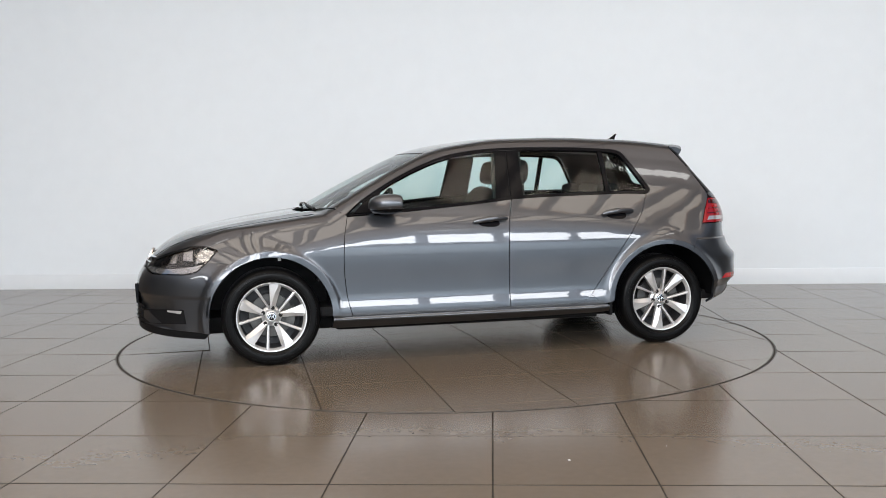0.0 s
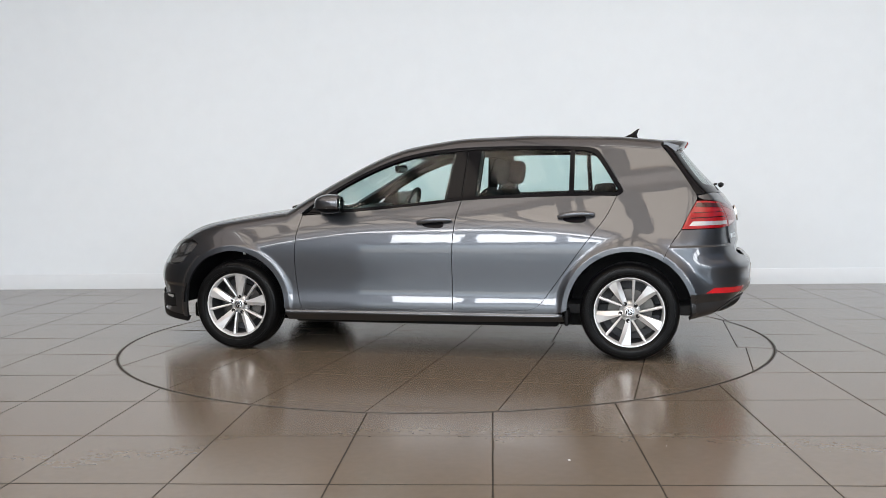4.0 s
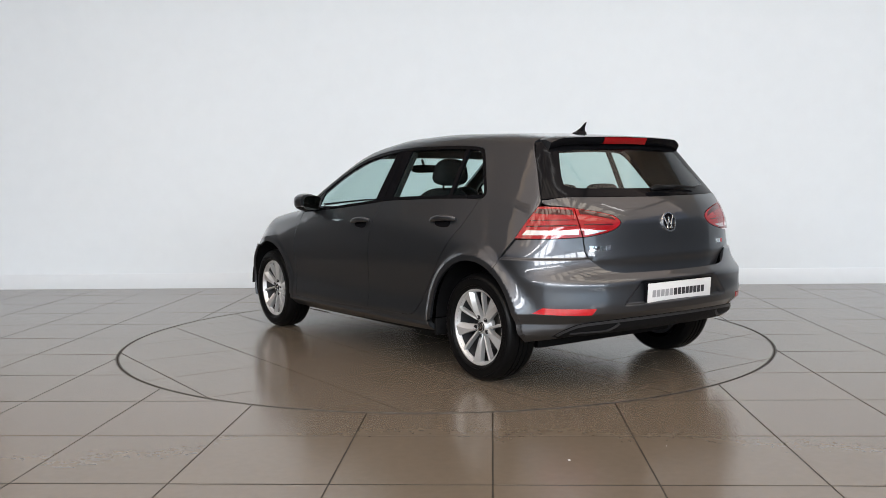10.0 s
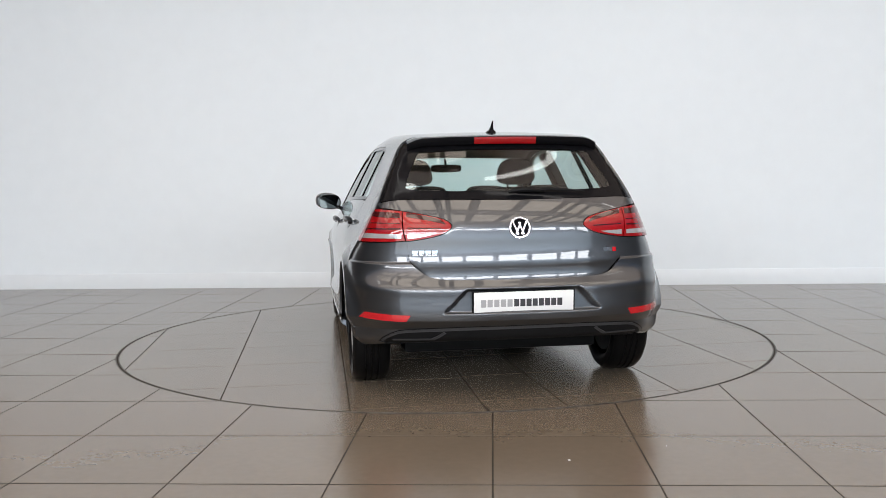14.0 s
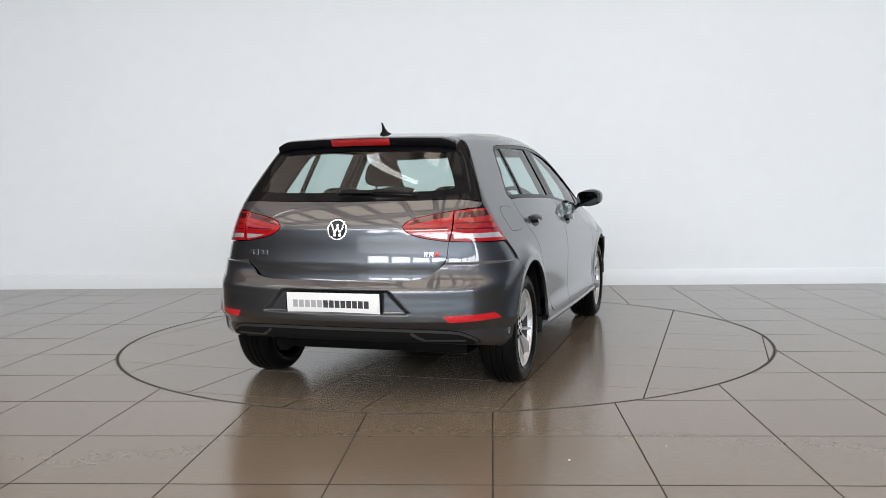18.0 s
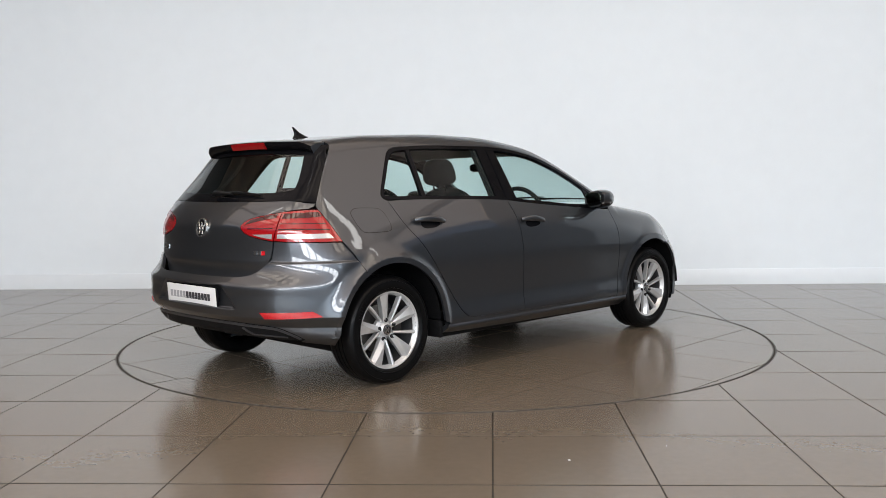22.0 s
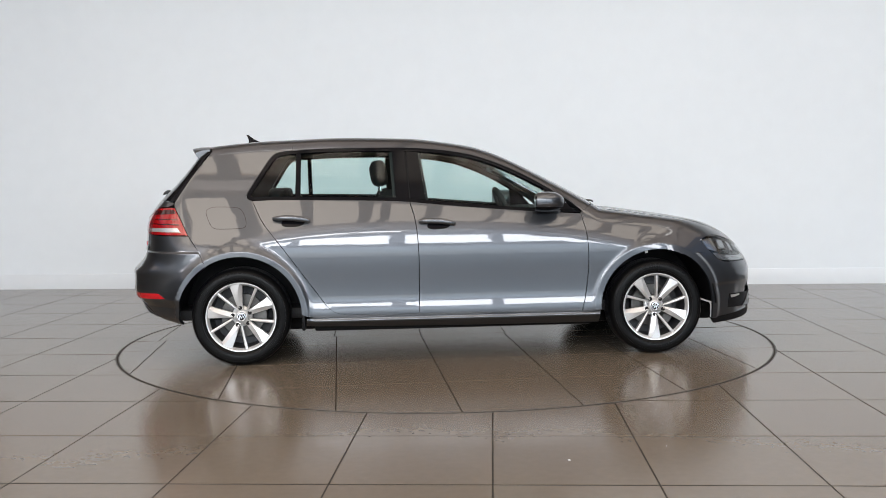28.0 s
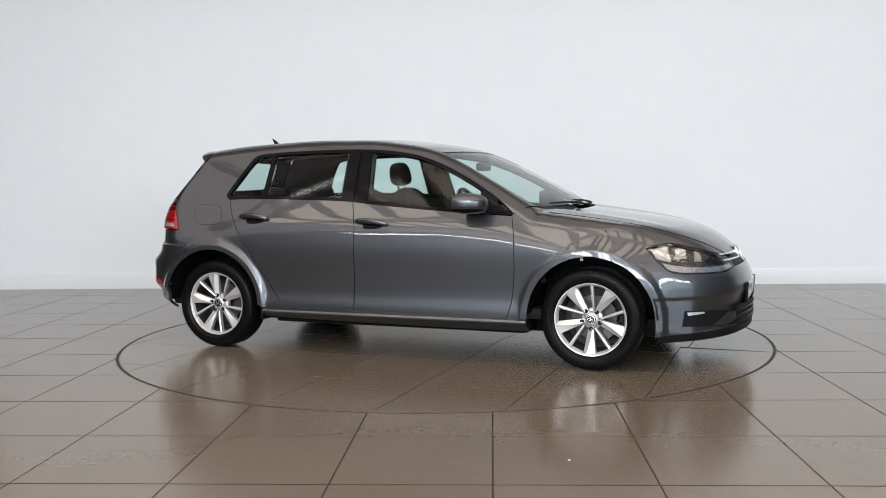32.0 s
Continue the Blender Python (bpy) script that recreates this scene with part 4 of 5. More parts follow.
    gr = outline([(0.0, 0.602), ff(0.15, 0.602), unroll((2.05, 0.33, 0.599), FC, 1)], [unroll((2.05, 0.33, 0.599), FC, 1), unroll((2.012, 0.33, 0.650), FC, 1)], [unroll((2.012, 0.33, 0.650), FC, 1), ff(0.15, 0.664), (0.0, 0.668)])
    skin("grille", mirror_half(gr), front_round, PLASTIC, car, gap=0.002, off=-0.008, depth=0.03, h=0.025)


def rp(x, z):
    p, _ = from_side(np.array([(x, z)], float))
    return float(p[0][1]), z


def wheel_master(name):
    """A wheel lying in the xz plane, its outer face towards +y, centre at the origin."""
    w = empty(name)
    bm = bmesh.new()
    R, B, wd = 0.304, 0.214, 0.205
    prof = [(B, -0.085), (B + 0.012, -0.098), (0.25, -0.104), (0.28, -0.100), (0.296, -0.085), (R, -0.06)] + [q for y in (-0.032, 0.0, 0.032) for q in ((R, y - 0.0045), (R - 0.006, y - 0.0035), (R - 0.006, y + 0.0035), (R, y + 0.0045))] + [(R, 0.06), (0.297, 0.082), (0.288, 0.095), (0.272, 0.101), (0.25, 0.104), (B + 0.014, 0.098), (B + 0.004, 0.088), (B - 0.004, 0.08)]
    lathe(bm, prof[::-1], 96)
    bmesh.ops.recalc_face_normals(bm, faces=bm.faces[:])
    t = part("tyre", bm, RUBBER, w, "black rubber tyre")
    bm = bmesh.new()
    lathe(bm, [(0.196, 0.060), (0.203, 0.078), (0.210, 0.086), (0.2165, 0.087), (0.218, 0.080), (0.214, 0.07)], 96)
    bmesh.ops.recalc_face_normals(bm, faces=bm.faces[:])
    part("rim", bm, ALLOY, w, "silver alloy rim lip")
    bm = bmesh.new()
    lathe(bm, [(0.203, 0.078), (0.195, 0.04), (0.19, -0.08), (0.03, -0.085)], 64)
    bmesh.ops.recalc_face_normals(bm, faces=bm.faces[:])
    bmesh.ops.reverse_faces(bm, faces=bm.faces[:])
    part("barrel", bm, ALLOY_DARK, w)
    bm = bmesh.new()
    lathe(bm, [(0.03, -0.02), (0.135, -0.02), (0.138, -0.024), (0.138, -0.04), (0.03, -0.04)], 64)
    bmesh.ops.recalc_face_normals(bm, faces=bm.faces[:])
    part("brake_disc", bm, DISC, w, "grey iron brake disc")
    bm = bmesh.new()
    lathe(bm, [(0.095, 0.012), (0.150, 0.012), (0.156, 0.004), (0.156, -0.045), (0.095, -0.045)], 12, None, 150, 205)
    bmesh.ops.recalc_face_normals(bm, faces=bm.faces[:])
    part("brake_caliper", bm, DISC, w, "dark iron brake caliper")
    for y0, sgn in ((0.1043, 1),):          # raised sidewall rings and plain bars of moulded lettering
        for r in (0.236, 0.276):
            bm = bmesh.new()
            yy = 0.1025 if r < 0.25 else 0.1005
            lathe(bm, [(r - 0.0016, yy - 0.003), (r - 0.001, yy + 0.0016), (r + 0.001, yy + 0.0016), (r + 0.0016, yy - 0.003)], 96)
            bmesh.ops.recalc_face_normals(bm, faces=bm.faces[:])
            part("sidewall_ring", bm, RUBBER, t)
        for a0, n in ((35, 8), (215, 8)):
            for k in range(n):
                bm = bmesh.new()
                box(bm, -0.0055, 0.0055, 0.102, 0.1052, 0.246, 0.263, 0.0, Matrix.Rotation(radians(a0 + 3.6 * k), 4, "Y"))
                part("word_bar", bm, RUBBER, t, smooth=False)

    def broad(a):
        """A wedge that widens to the rim: one wide bright facet and one narrow steep one."""
        bm = bmesh.new()
        rows = []
        for i in range(8):
            k = i / 7
            r = 0.040 + (0.206 - 0.040) * k
            hw = 0.0130 + 0.0260 * k ** 1.1
            y = 0.055 + 0.016 * math.sin(k * math.pi * 0.5) + 0.010 * k
            ridge = hw * (0.75 - 1.3 * k)
            rows.append([bm.verts.new(q) for q in ((-hw, y - 0.034, r), (-hw, y - 0.014 * k - 0.004, r), (ridge, y + 0.003, r), (hw, y - 0.003, r), (hw, y - 0.034, r))])
        for p, q in zip(rows, rows[1:]):
            for j in range(4):
                bm.faces.new((p[j], p[j + 1], q[j + 1], q[j]))
        bm.faces.new(rows[0])
        bm.faces.new(rows[-1][::-1])
        bmesh.ops.recalc_face_normals(bm, faces=bm.faces[:])
        bmesh.ops.transform(bm, matrix=Matrix.Rotation(radians(a), 4, "Y"), verts=bm.verts[:])
        part("spoke", bm, ALLOY, w, "broad wedge-shaped spoke", angle=12)

    def slim(a):
        bm = bmesh.new()
        rows = []
        for i in range(7):
            k = i / 6
            r = 0.055 + (0.206 - 0.055) * k
            hw = 0.0062 + 0.0035 * k
            y = 0.052 + 0.016 * math.sin(k * math.pi * 0.5) + 0.010 * k
            c = -0.012 * (1 - k)
            rows.append([bm.verts.new(q) for q in ((c - hw, y - 0.03, r), (c - hw * 0.9, y - 0.002, r), (c, y + 0.001, r), (c + hw * 0.9, y - 0.002, r), (c + hw, y - 0.03, r))])
        for p, q in zip(rows, rows[1:]):
            for j in range(4):
                bm.faces.new((p[j], p[j + 1], q[j + 1], q[j]))
        bm.faces.new(rows[0])
        bm.faces.new(rows[-1][::-1])
        bmesh.ops.recalc_face_normals(bm, faces=bm.faces[:])
        bmesh.ops.transform(bm, matrix=Matrix.Rotation(radians(a), 4, "Y"), verts=bm.verts[:])
        part("spoke", bm, ALLOY, w, "slim straight spoke", angle=25)

    for k in range(5):
        broad(72 * k)
        slim(72 * k + 36)
    bm = bmesh.new()
    lathe(bm, [(0.0, 0.060), (0.030, 0.060), (0.035, 0.057), (0.041, 0.052), (0.046, 0.040), (0.062, 0.030), (0.066, 0.01)], 48)
    bmesh.ops.recalc_face_normals(bm, faces=bm.faces[:])
    part("hub", bm, ALLOY, w, "silver wheel centre")
    bm = bmesh.new()
    lathe(bm, [(0.0, 0.0665), (0.024, 0.066), (0.0285, 0.063), (0.029, 0.058)], 40)
    bmesh.ops.recalc_face_normals(bm, faces=bm.faces[:])
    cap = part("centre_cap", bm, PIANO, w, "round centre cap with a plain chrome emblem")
    bm = bmesh.new()
    lathe(bm, [(0.0205, 0.0660), (0.021, 0.0685), (0.0255, 0.0680), (0.0265, 0.065)], 40)
    for x, tilt, l in ((-0.011, 22, 0.018), (0.011, -22, 0.018), (-0.004, -22, 0.015), (0.004, 22, 0.015)):
        box(bm, -0.0022, 0.0022, -0.0005, 0.0010, -l, l, 0.0, Matrix.Translation((x, 0.0672, 0.001)) @ Matrix.Rotation(radians(tilt), 4, "Y"))
    bmesh.ops.recalc_face_normals(bm, faces=bm.faces[:])
    part("cap_emblem", bm, EMBLEM, cap)
    for k in range(5):
        bm = bmesh.new()
        lathe(bm, [(0.0, 0.0600), (0.009, 0.0600), (0.0105, 0.0625), (0.0125, 0.0625), (0.0125, 0.05)], 16)
        bmesh.ops.recalc_face_normals(bm, faces=bm.faces[:])
        a = radians(72 * k)
        bmesh.ops.translate(bm, vec=(0.056 * math.sin(a), 0, 0.056 * math.cos(a)), verts=bm.verts[:])
        part("wheel_bolt", bm, DARKGAP, w, "black capped wheel bolt")
    return w


def wheels(car):
    a = wheel_master("wheel")
    a.parent = car
    a.matrix_basis = pose(XF, 0.735, HUB, 0, -8, 0)
    for m in (pose(XR, 0.735, HUB, 0, 28, 0), pose(XF, -0.735, HUB, 0, -38, 180), pose(XR, -0.735, HUB, 0, 8, 180)):
        copy_thing(a, m)


def well(car, cx, s):
    """A black wheel arch liner."""
    bm = bmesh.new()
    lathe(bm, [(0.395, 0.83), (0.392, 0.55), (0.39, 0.45), (0.05, 0.45)], 40, Matrix.Translation((cx, 0, HUB)), 2, 178)
    bmesh.ops.recalc_face_normals(bm, faces=bm.faces[:])
    if s < 0:
        bmesh.ops.scale(bm, vec=(1, -1, 1), verts=bm.verts[:])
        bmesh.ops.reverse_faces(bm, faces=bm.faces[:])
    part("wheel_arch_liner", bm, PLASTIC, car, "black plastic wheel arch liner")


def blob(bm, c, r, e1=0.6, e2=0.6, nu=20, nv=12, cut=None):
    """A rounded block (superellipsoid); cut: flattens it towards -x."""
    def p(v, e):
        return math.copysign(abs(v) ** e, v)
    rows = []
    for i in range(nv + 1):
        v = -math.pi / 2 + math.pi * i / nv
        row = []
        for j in range(nu):
            u = 2 * math.pi * j / nu
            x, y, z = p(math.cos(v), e1) * p(math.cos(u), e2), p(math.cos(v), e1) * p(math.sin(u), e2), p(math.sin(v), e1)
            x = x * r[0]
            if cut is not None:
                x = max(x, cut)
            row.append(bm.verts.new((c[0] + x, c[1] + y * r[1], c[2] + z * r[2])))
        rows.append(row)
    for a, b in zip(rows, rows[1:]):
        for j in range(nu):
            bm.faces.new((a[j], a[(j + 1) % nu], b[(j + 1) % nu], b[j]))
    bmesh.ops.remove_doubles(bm, verts=[v for r_ in rows for v in r_], dist=1e-5)
    bmesh.ops.recalc_face_normals(bm, faces=bm.faces[:])


def tube(bm, pts, r, n=10, flat=1.0, e=1.0):
    """A bar along points; flat squeezes it across."""
    P = [Vector(p) for p in pts]
    rings = []
    for i, p in enumerate(P):
        t = (P[min(i + 1, len(P) - 1)] - P[max(i - 1, 0)]).normalized()
        a = t.cross(Vector((0, 0, 1)))
        a = a.normalized() if a.length > 1e-3 else Vector((1, 0, 0))
        b = a.cross(t)
        rr_ = r[i] if isinstance(r, (list, tuple)) else r
        cs = [(math.cos(2 * math.pi * (k + 0.5) / n), math.sin(2 * math.pi * (k + 0.5) / n)) for k in range(n)]
        rings.append([bm.verts.new(p + a * (rr_ * math.copysign(abs(c) ** e, c)) + b * (rr_ * flat * math.copysign(abs(d) ** e, d))) for c, d in cs])
    for a, b in zip(rings, rings[1:]):
        for k in range(n):
            bm.faces.new((a[k], a[(k + 1) % n], b[(k + 1) % n], b[k]))
    bm.faces.new(rings[0])
    bm.faces.new(rings[-1])
    bmesh.ops.recalc_face_normals(bm, faces=bm.faces[:])


def flip(bm, s):
    if s < 0:
        bmesh.ops.scale(bm, vec=(1, -1, 1), verts=bm.verts[:])
        bmesh.ops.reverse_faces(bm, faces=bm.faces[:])
    return bm


def on_side(x, z, off=0.0):
    p, n = from_side(np.array([(x, z)], float))
    q = p[0] + n[0] * off
    return Vector([float(a) for a in q])


def strip(pts, w):
    """An outline of even width along points."""
    P = np.array(bend(pts, 0.02))
    t = np.gradient(P, axis=0)
    t /= np.linalg.norm(t, axis=1)[:, None]
    n = np.stack([-t[:, 1], t[:, 0]], 1) * w / 2
    return [tuple(p) for p in np.vstack([P + n, (P - n)[::-1]])]


def oval(cx, cz, rx, rz, tilt=0.0, n=28, e=0.8):
    out = []
    for i in range(n):
        a = 2 * math.pi * i / n
        u, v = math.copysign(abs(math.cos(a)) ** e, math.cos(a)) * rx, math.copysign(abs(math.sin(a)) ** e, math.sin(a)) * rz
        out.append((cx + u * math.cos(tilt) - v * math.sin(tilt), cz + u * math.sin(tilt) + v * math.cos(tilt)))
    return out


def side_details(car, door, rdoor, s):
    # handles: a flat black oval for the shade of the dished bowl, and the grip
    for owner, x0, x1, z0, z1 in ((door, -0.232, -0.012, 0.874, 0.858), (rdoor, -1.133, -0.912, 0.903, 0.889)):
        h = empty("door_handle", owner)
        xm, zm = (x0 + x1) / 2, (z0 + z1) / 2
        skin("handle_bowl", oval(xm + 0.01, zm - 0.012, 0.072, 0.026, 0.07), from_side, PIANO, h, s=s, off=0.0015, depth=0.003, gap=0.0, h=0.02)
        bm = bmesh.new()
        pts = []
        for i in range(13):
            k = i / 12
            bulge = 0.012 + 0.020 * math.sin(math.pi * k) ** 0.6
            x, z = x0 + (x1 - x0) * k, z0 + (z1 - z0) * k + 0.004 * math.sin(math.pi * k)
            pts.append(on_side(x, z, bulge))
        tube(bm, pts, [0.006 + 0.0085 * math.sin(math.pi * min(1, max(0, (i + 0.6) / 13.2))) ** 0.45 for i in range(13)], 16, 1.25, 0.85)
        part("grip", flip(bm, s), PAINT, h)
    # mirror
    m = empty("door_mirror", door)
    bm = bmesh.new()
    blob(bm, (0.565, 0.888, 0.985), (0.115, 0.098, 0.067), 0.85, 0.85, 32, 20, cut=-0.065)
    for v in bm.verts:
        k = (v.co.x - 0.50) / 0.2
        v.co.z += 0.010 * (v.co.y - 0.89) / 0.1
        v.co.x -= 0.30 * max(0, v.co.y - 0.87) * (k > 0) + 0.10 * max(0, v.co.y - 0.87) * (k <= 0)
        if v.co.z < 0.965:
            v.co.z = 0.965 + (v.co.z - 0.965) * 0.85
    low = [f for f in bm.faces if f.calc_center_median().z < 0.957]
    for f in low:
        f.material_index = 1
    part("housing", flip(bm, s), [PAINT, PIANO], m, "grey painted cap over a black lower shell")
    bm = bmesh.new()
    pts = [(0.622, 0.815, 0.958), (0.655, 0.86, 0.957), (0.648, 0.90, 0.958), (0.608, 0.945, 0.961), (0.550, 0.970, 0.964)]
    tube(bm, [(x + 0.004, y + 0.004, z) for x, y, z in pts], 0.0055, 8)
    part("indicator", flip(bm, s), CLEAR, m, "clear side indicator strip")
    bm = bmesh.new()
    pts = [(0.080 * math.copysign(abs(math.cos(a)) ** 0.6, math.cos(a)), 0.051 * math.copysign(abs(math.sin(a)) ** 0.6, math.sin(a))) for a in [2 * math.pi * k / 32 for k in range(32)]]
    prism(bm, pts, -0.004, 0.001, 0.001, Matrix.Translation((0.489, 0.880, 0.985)) @ Matrix.Rotation(radians(11), 4, "Z") @ Matrix.Rotation(radians(-3), 4, "Y") @ Matrix.Rotation(radians(90), 4, "Y") @ Matrix.Rotation(radians(180), 4, "X") @ Matrix.Rotation(radians(90), 4, "Z"))
    part("mirror_glass", flip(bm, s), MIRROR, m, "mirror glass, darkened for the dark hall it reflects")
    bm = bmesh.new()
    tube(bm, [(0.655, 0.76, 0.928), (0.64, 0.80, 0.934), (0.61, 0.85, 0.945)], [0.042, 0.030, 0.026], 12, 0.45)
    part("foot", flip(bm, s), PIANO, m, "black mirror foot")
    # lamps: clear strip, dark bands
    t = [o for o in car.children if o.name.startswith("tail_lamp")][0 if s > 0 else 1]
    skin("reversing_strip", outline([rs(-1.700, 0.834), rr(0.74, 0.836), rr(0.597, 0.838)], [rr(0.597, 0.838), rr(0.598, 0.860)], [rr(0.598, 0.860), rr(0.74, 0.860), rs(-1.722, 0.860)], [rs(-1.722, 0.860), rs(-1.700, 0.834)]), rear_round, CLEAR, t, s=s, off=0.0035, depth=0.003, gap=0.0, h=0.02)
    skin("dark_band", outline([rs(-1.735, 0.950), rr(0.70, 0.944), rr(0.60, 0.940)], [rr(0.60, 0.940), rr(0.60, 0.966)], [rr(0.60, 0.966), rr(0.70, 0.972), rs(-1.748, 0.972)], [rs(-1.748, 0.972), rs(-1.735, 0.950)]), rear_round, RED_DARK, t, s=s, off=0.0032, depth=0.003, gap=0.0, h=0.02)
    skin("dark_band", strip([rs(-1.712, 0.880), rr(0.72, 0.884), rr(0.60, 0.886)], 0.006), rear_round, RED_DARK, t, s=s, off=0.0032, depth=0.003, gap=0.0, h=0.02)
    skin("dark_band", strip([rs(-1.725, 0.912), rr(0.72, 0.914), rr(0.60, 0.914)], 0.004), rear_round, RED_DARK, t, s=s, off=0.0032, depth=0.003, gap=0.0, h=0.02)
    skin("dark_band", outline([rr(0.567, 0.945), rr(0.48, 0.930), rr(0.41, 0.915), rr(0.375, 0.905)], [rr(0.375, 0.905), rr(0.40, 0.930), rr(0.47, 0.949), rr(0.567, 0.968)], [rr(0.567, 0.968), rr(0.567, 0.945)]), rear_round, RED_DARK, t, s=s, off=0.0032, depth=0.003, gap=0.0, h=0.02)
    skin("dark_band", strip([rr(0.565, 0.890), rr(0.48, 0.888), rr(0.40, 0.886)], 0.005), rear_round, RED_DARK, t, s=s, off=0.0032, depth=0.003, gap=0.0, h=0.02)
    skin("reversing_strip", outline([rr(0.567, 0.834), rr(0.50, 0.843), rr(0.44, 0.856)], [rr(0.44, 0.856), rr(0.50, 0.858), rr(0.567, 0.860)], [rr(0.567, 0.860), rr(0.567, 0.834)]), rear_round, CLEAR, t, s=s, off=0.0035, depth=0.003, gap=0.0, h=0.02)
    # bumper reflectors
    skin("rear_reflector", outline([rr(0.815, 0.428), rr(0.71, 0.424), rr(0.590, 0.422)], [rr(0.590, 0.422), rr(0.568, 0.455)], [rr(0.568, 0.455), rr(0.69, 0.457), rr(0.785, 0.460)], [rr(0.785, 0.460), rr(0.815, 0.428)]), rear_round, RED_BRIGHT, car, s=s, off=0.003, depth=0.004, gap=0.0, h=0.02, label="red bumper reflector")
    # fins of the lower insert
    for pts, w in (([rr(0.46, 0.366), rr(0.60, 0.357), rr(0.655, 0.343), rr(0.70, 0.312), rr(0.712, 0.286)], 0.014), ([rr(0.66, 0.298), rr(0.55, 0.302), rr(0.46, 0.304)], 0.009), ([rr(0.46, 0.304), rr(0.43, 0.325), rr(0.40, 0.352)], 0.014)):
        skin("insert_rib", strip(pts, w), rear_round, SATIN, car, s=s, off=-0.026, depth=0.015, gap=0.0, h=0.02)
    # headlamp: silver chambers behind the lens
    hl = [o for o in car.children if o.name.startswith("headlamp")][0 if s > 0 else 1]
    def quad(a, b, c, d):
        return outline([a, b], [b, c], [c, d], [d, a])
    H = lambda x, y, z: unroll((x, y, z), FC, 1)
    skin("chamber", quad(H(1.66, 0.745, 0.667), H(1.622, 0.738, 0.722), H(1.70, 0.668, 0.738), H(1.745, 0.715, 0.645)), front_round, LAMP_SILVER, hl, s=s, off=-0.016, depth=0.01, gap=0.0, h=0.02)
    skin("chamber", quad(H(1.76, 0.70, 0.660), H(1.745, 0.64, 0.724), H(1.80, 0.60, 0.715), H(1.82, 0.645, 0.665)), front_round, LAMP_SILVER, hl, s=s, off=-0.014, depth=0.01, gap=0.0, h=0.02)
    skin("chamber", quad(H(1.86, 0.615, 0.645), H(1.845, 0.565, 0.705), H(1.875, 0.54, 0.697), H(1.90, 0.575, 0.645)), front_round, LAMP_SILVER, hl, s=s, off=-0.014, depth=0.01, gap=0.0, h=0.02)
    skin("chamber_cover", quad(H(1.92, 0.55, 0.640), H(1.90, 0.52, 0.680), H(1.985, 0.37, 0.648), H(2.0, 0.40, 0.622)), front_round, PIANO, hl, s=s, off=-0.012, depth=0.01, gap=0.0, h=0.02)
    skin("running_light", outline([H(1.715, 0.735, 0.606), H(1.76, 0.722, 0.590), H(1.89, 0.63, 0.580), H(2.0, 0.47, 0.582), H(2.04, 0.35, 0.600)], [H(2.04, 0.35, 0.600), H(2.03, 0.37, 0.618)], [H(2.03, 0.37, 0.618), H(1.99, 0.48, 0.610), H(1.885, 0.63, 0.610), H(1.76, 0.71, 0.625), H(1.69, 0.745, 0.640)], [H(1.69, 0.745, 0.640), H(1.715, 0.735, 0.606)]),
         front_round, LAMP_SILVER, hl, s=s, off=-0.008, depth=0.01, gap=0.0, h=0.02, label="silver running light strip")
    # fog light in its dark slot, and the painted fin beside it
    skin("fog_slot", outline([H(1.80, 0.724, 0.272), H(1.93, 0.615, 0.266), H(2.03, 0.48, 0.258), H(2.10, 0.28, 0.252)], [H(2.10, 0.28, 0.252), H(2.10, 0.28, 0.336)], [H(2.10, 0.28, 0.336), H(2.03, 0.48, 0.346), H(1.92, 0.63, 0.357), H(1.815, 0.715, 0.362)], [H(1.815, 0.715, 0.362), H(1.80, 0.724, 0.272)]), front_round, PLASTIC, car, s=s, off=-0.004, depth=0.006, gap=0.0, h=0.02)
    skin("fog_lamp", quad(H(1.83, 0.70, 0.334), H(1.91, 0.632, 0.342), H(1.91, 0.632, 0.352), H(1.825, 0.708, 0.353)), front_round, ALLOY, car, s=s, off=-0.001, depth=0.004, gap=0.0, h=0.02, label="bright fog lamp trim")
    skin("bumper_fin", quad(H(1.95, 0.595, 0.268), H(2.025, 0.50, 0.262), H(2.10, 0.30, 0.318), H(2.03, 0.48, 0.338)), front_round, PAINT, car, s=s, off=0.001, depth=0.006, gap=0.0, h=0.02)
    if s < 0:
        flap = [(-1.548, 0.965), (-1.515, 0.984), (-1.42, 0.985), (-1.345, 0.975), (-1.312, 0.93), (-1.302, 0.875), (-1.325, 0.856), (-1.42, 0.852), (-1.495, 0.856), (-1.525, 0.888), (-1.548, 0.945)]
        loop = bend(flap + [flap[0]], 0.012)[:-1]
        skin("fuel_flap_joint", loop, from_side, DARKGAP, car, s=s, off=0.0004, depth=0.001, gap=-0.0016, h=0.03)
        skin("fuel_flap", loop, from_side, PAINT, car, s=s, off=0.0010, depth=0.001, gap=0.0012, h=0.02, label="round-cornered painted fuel flap")


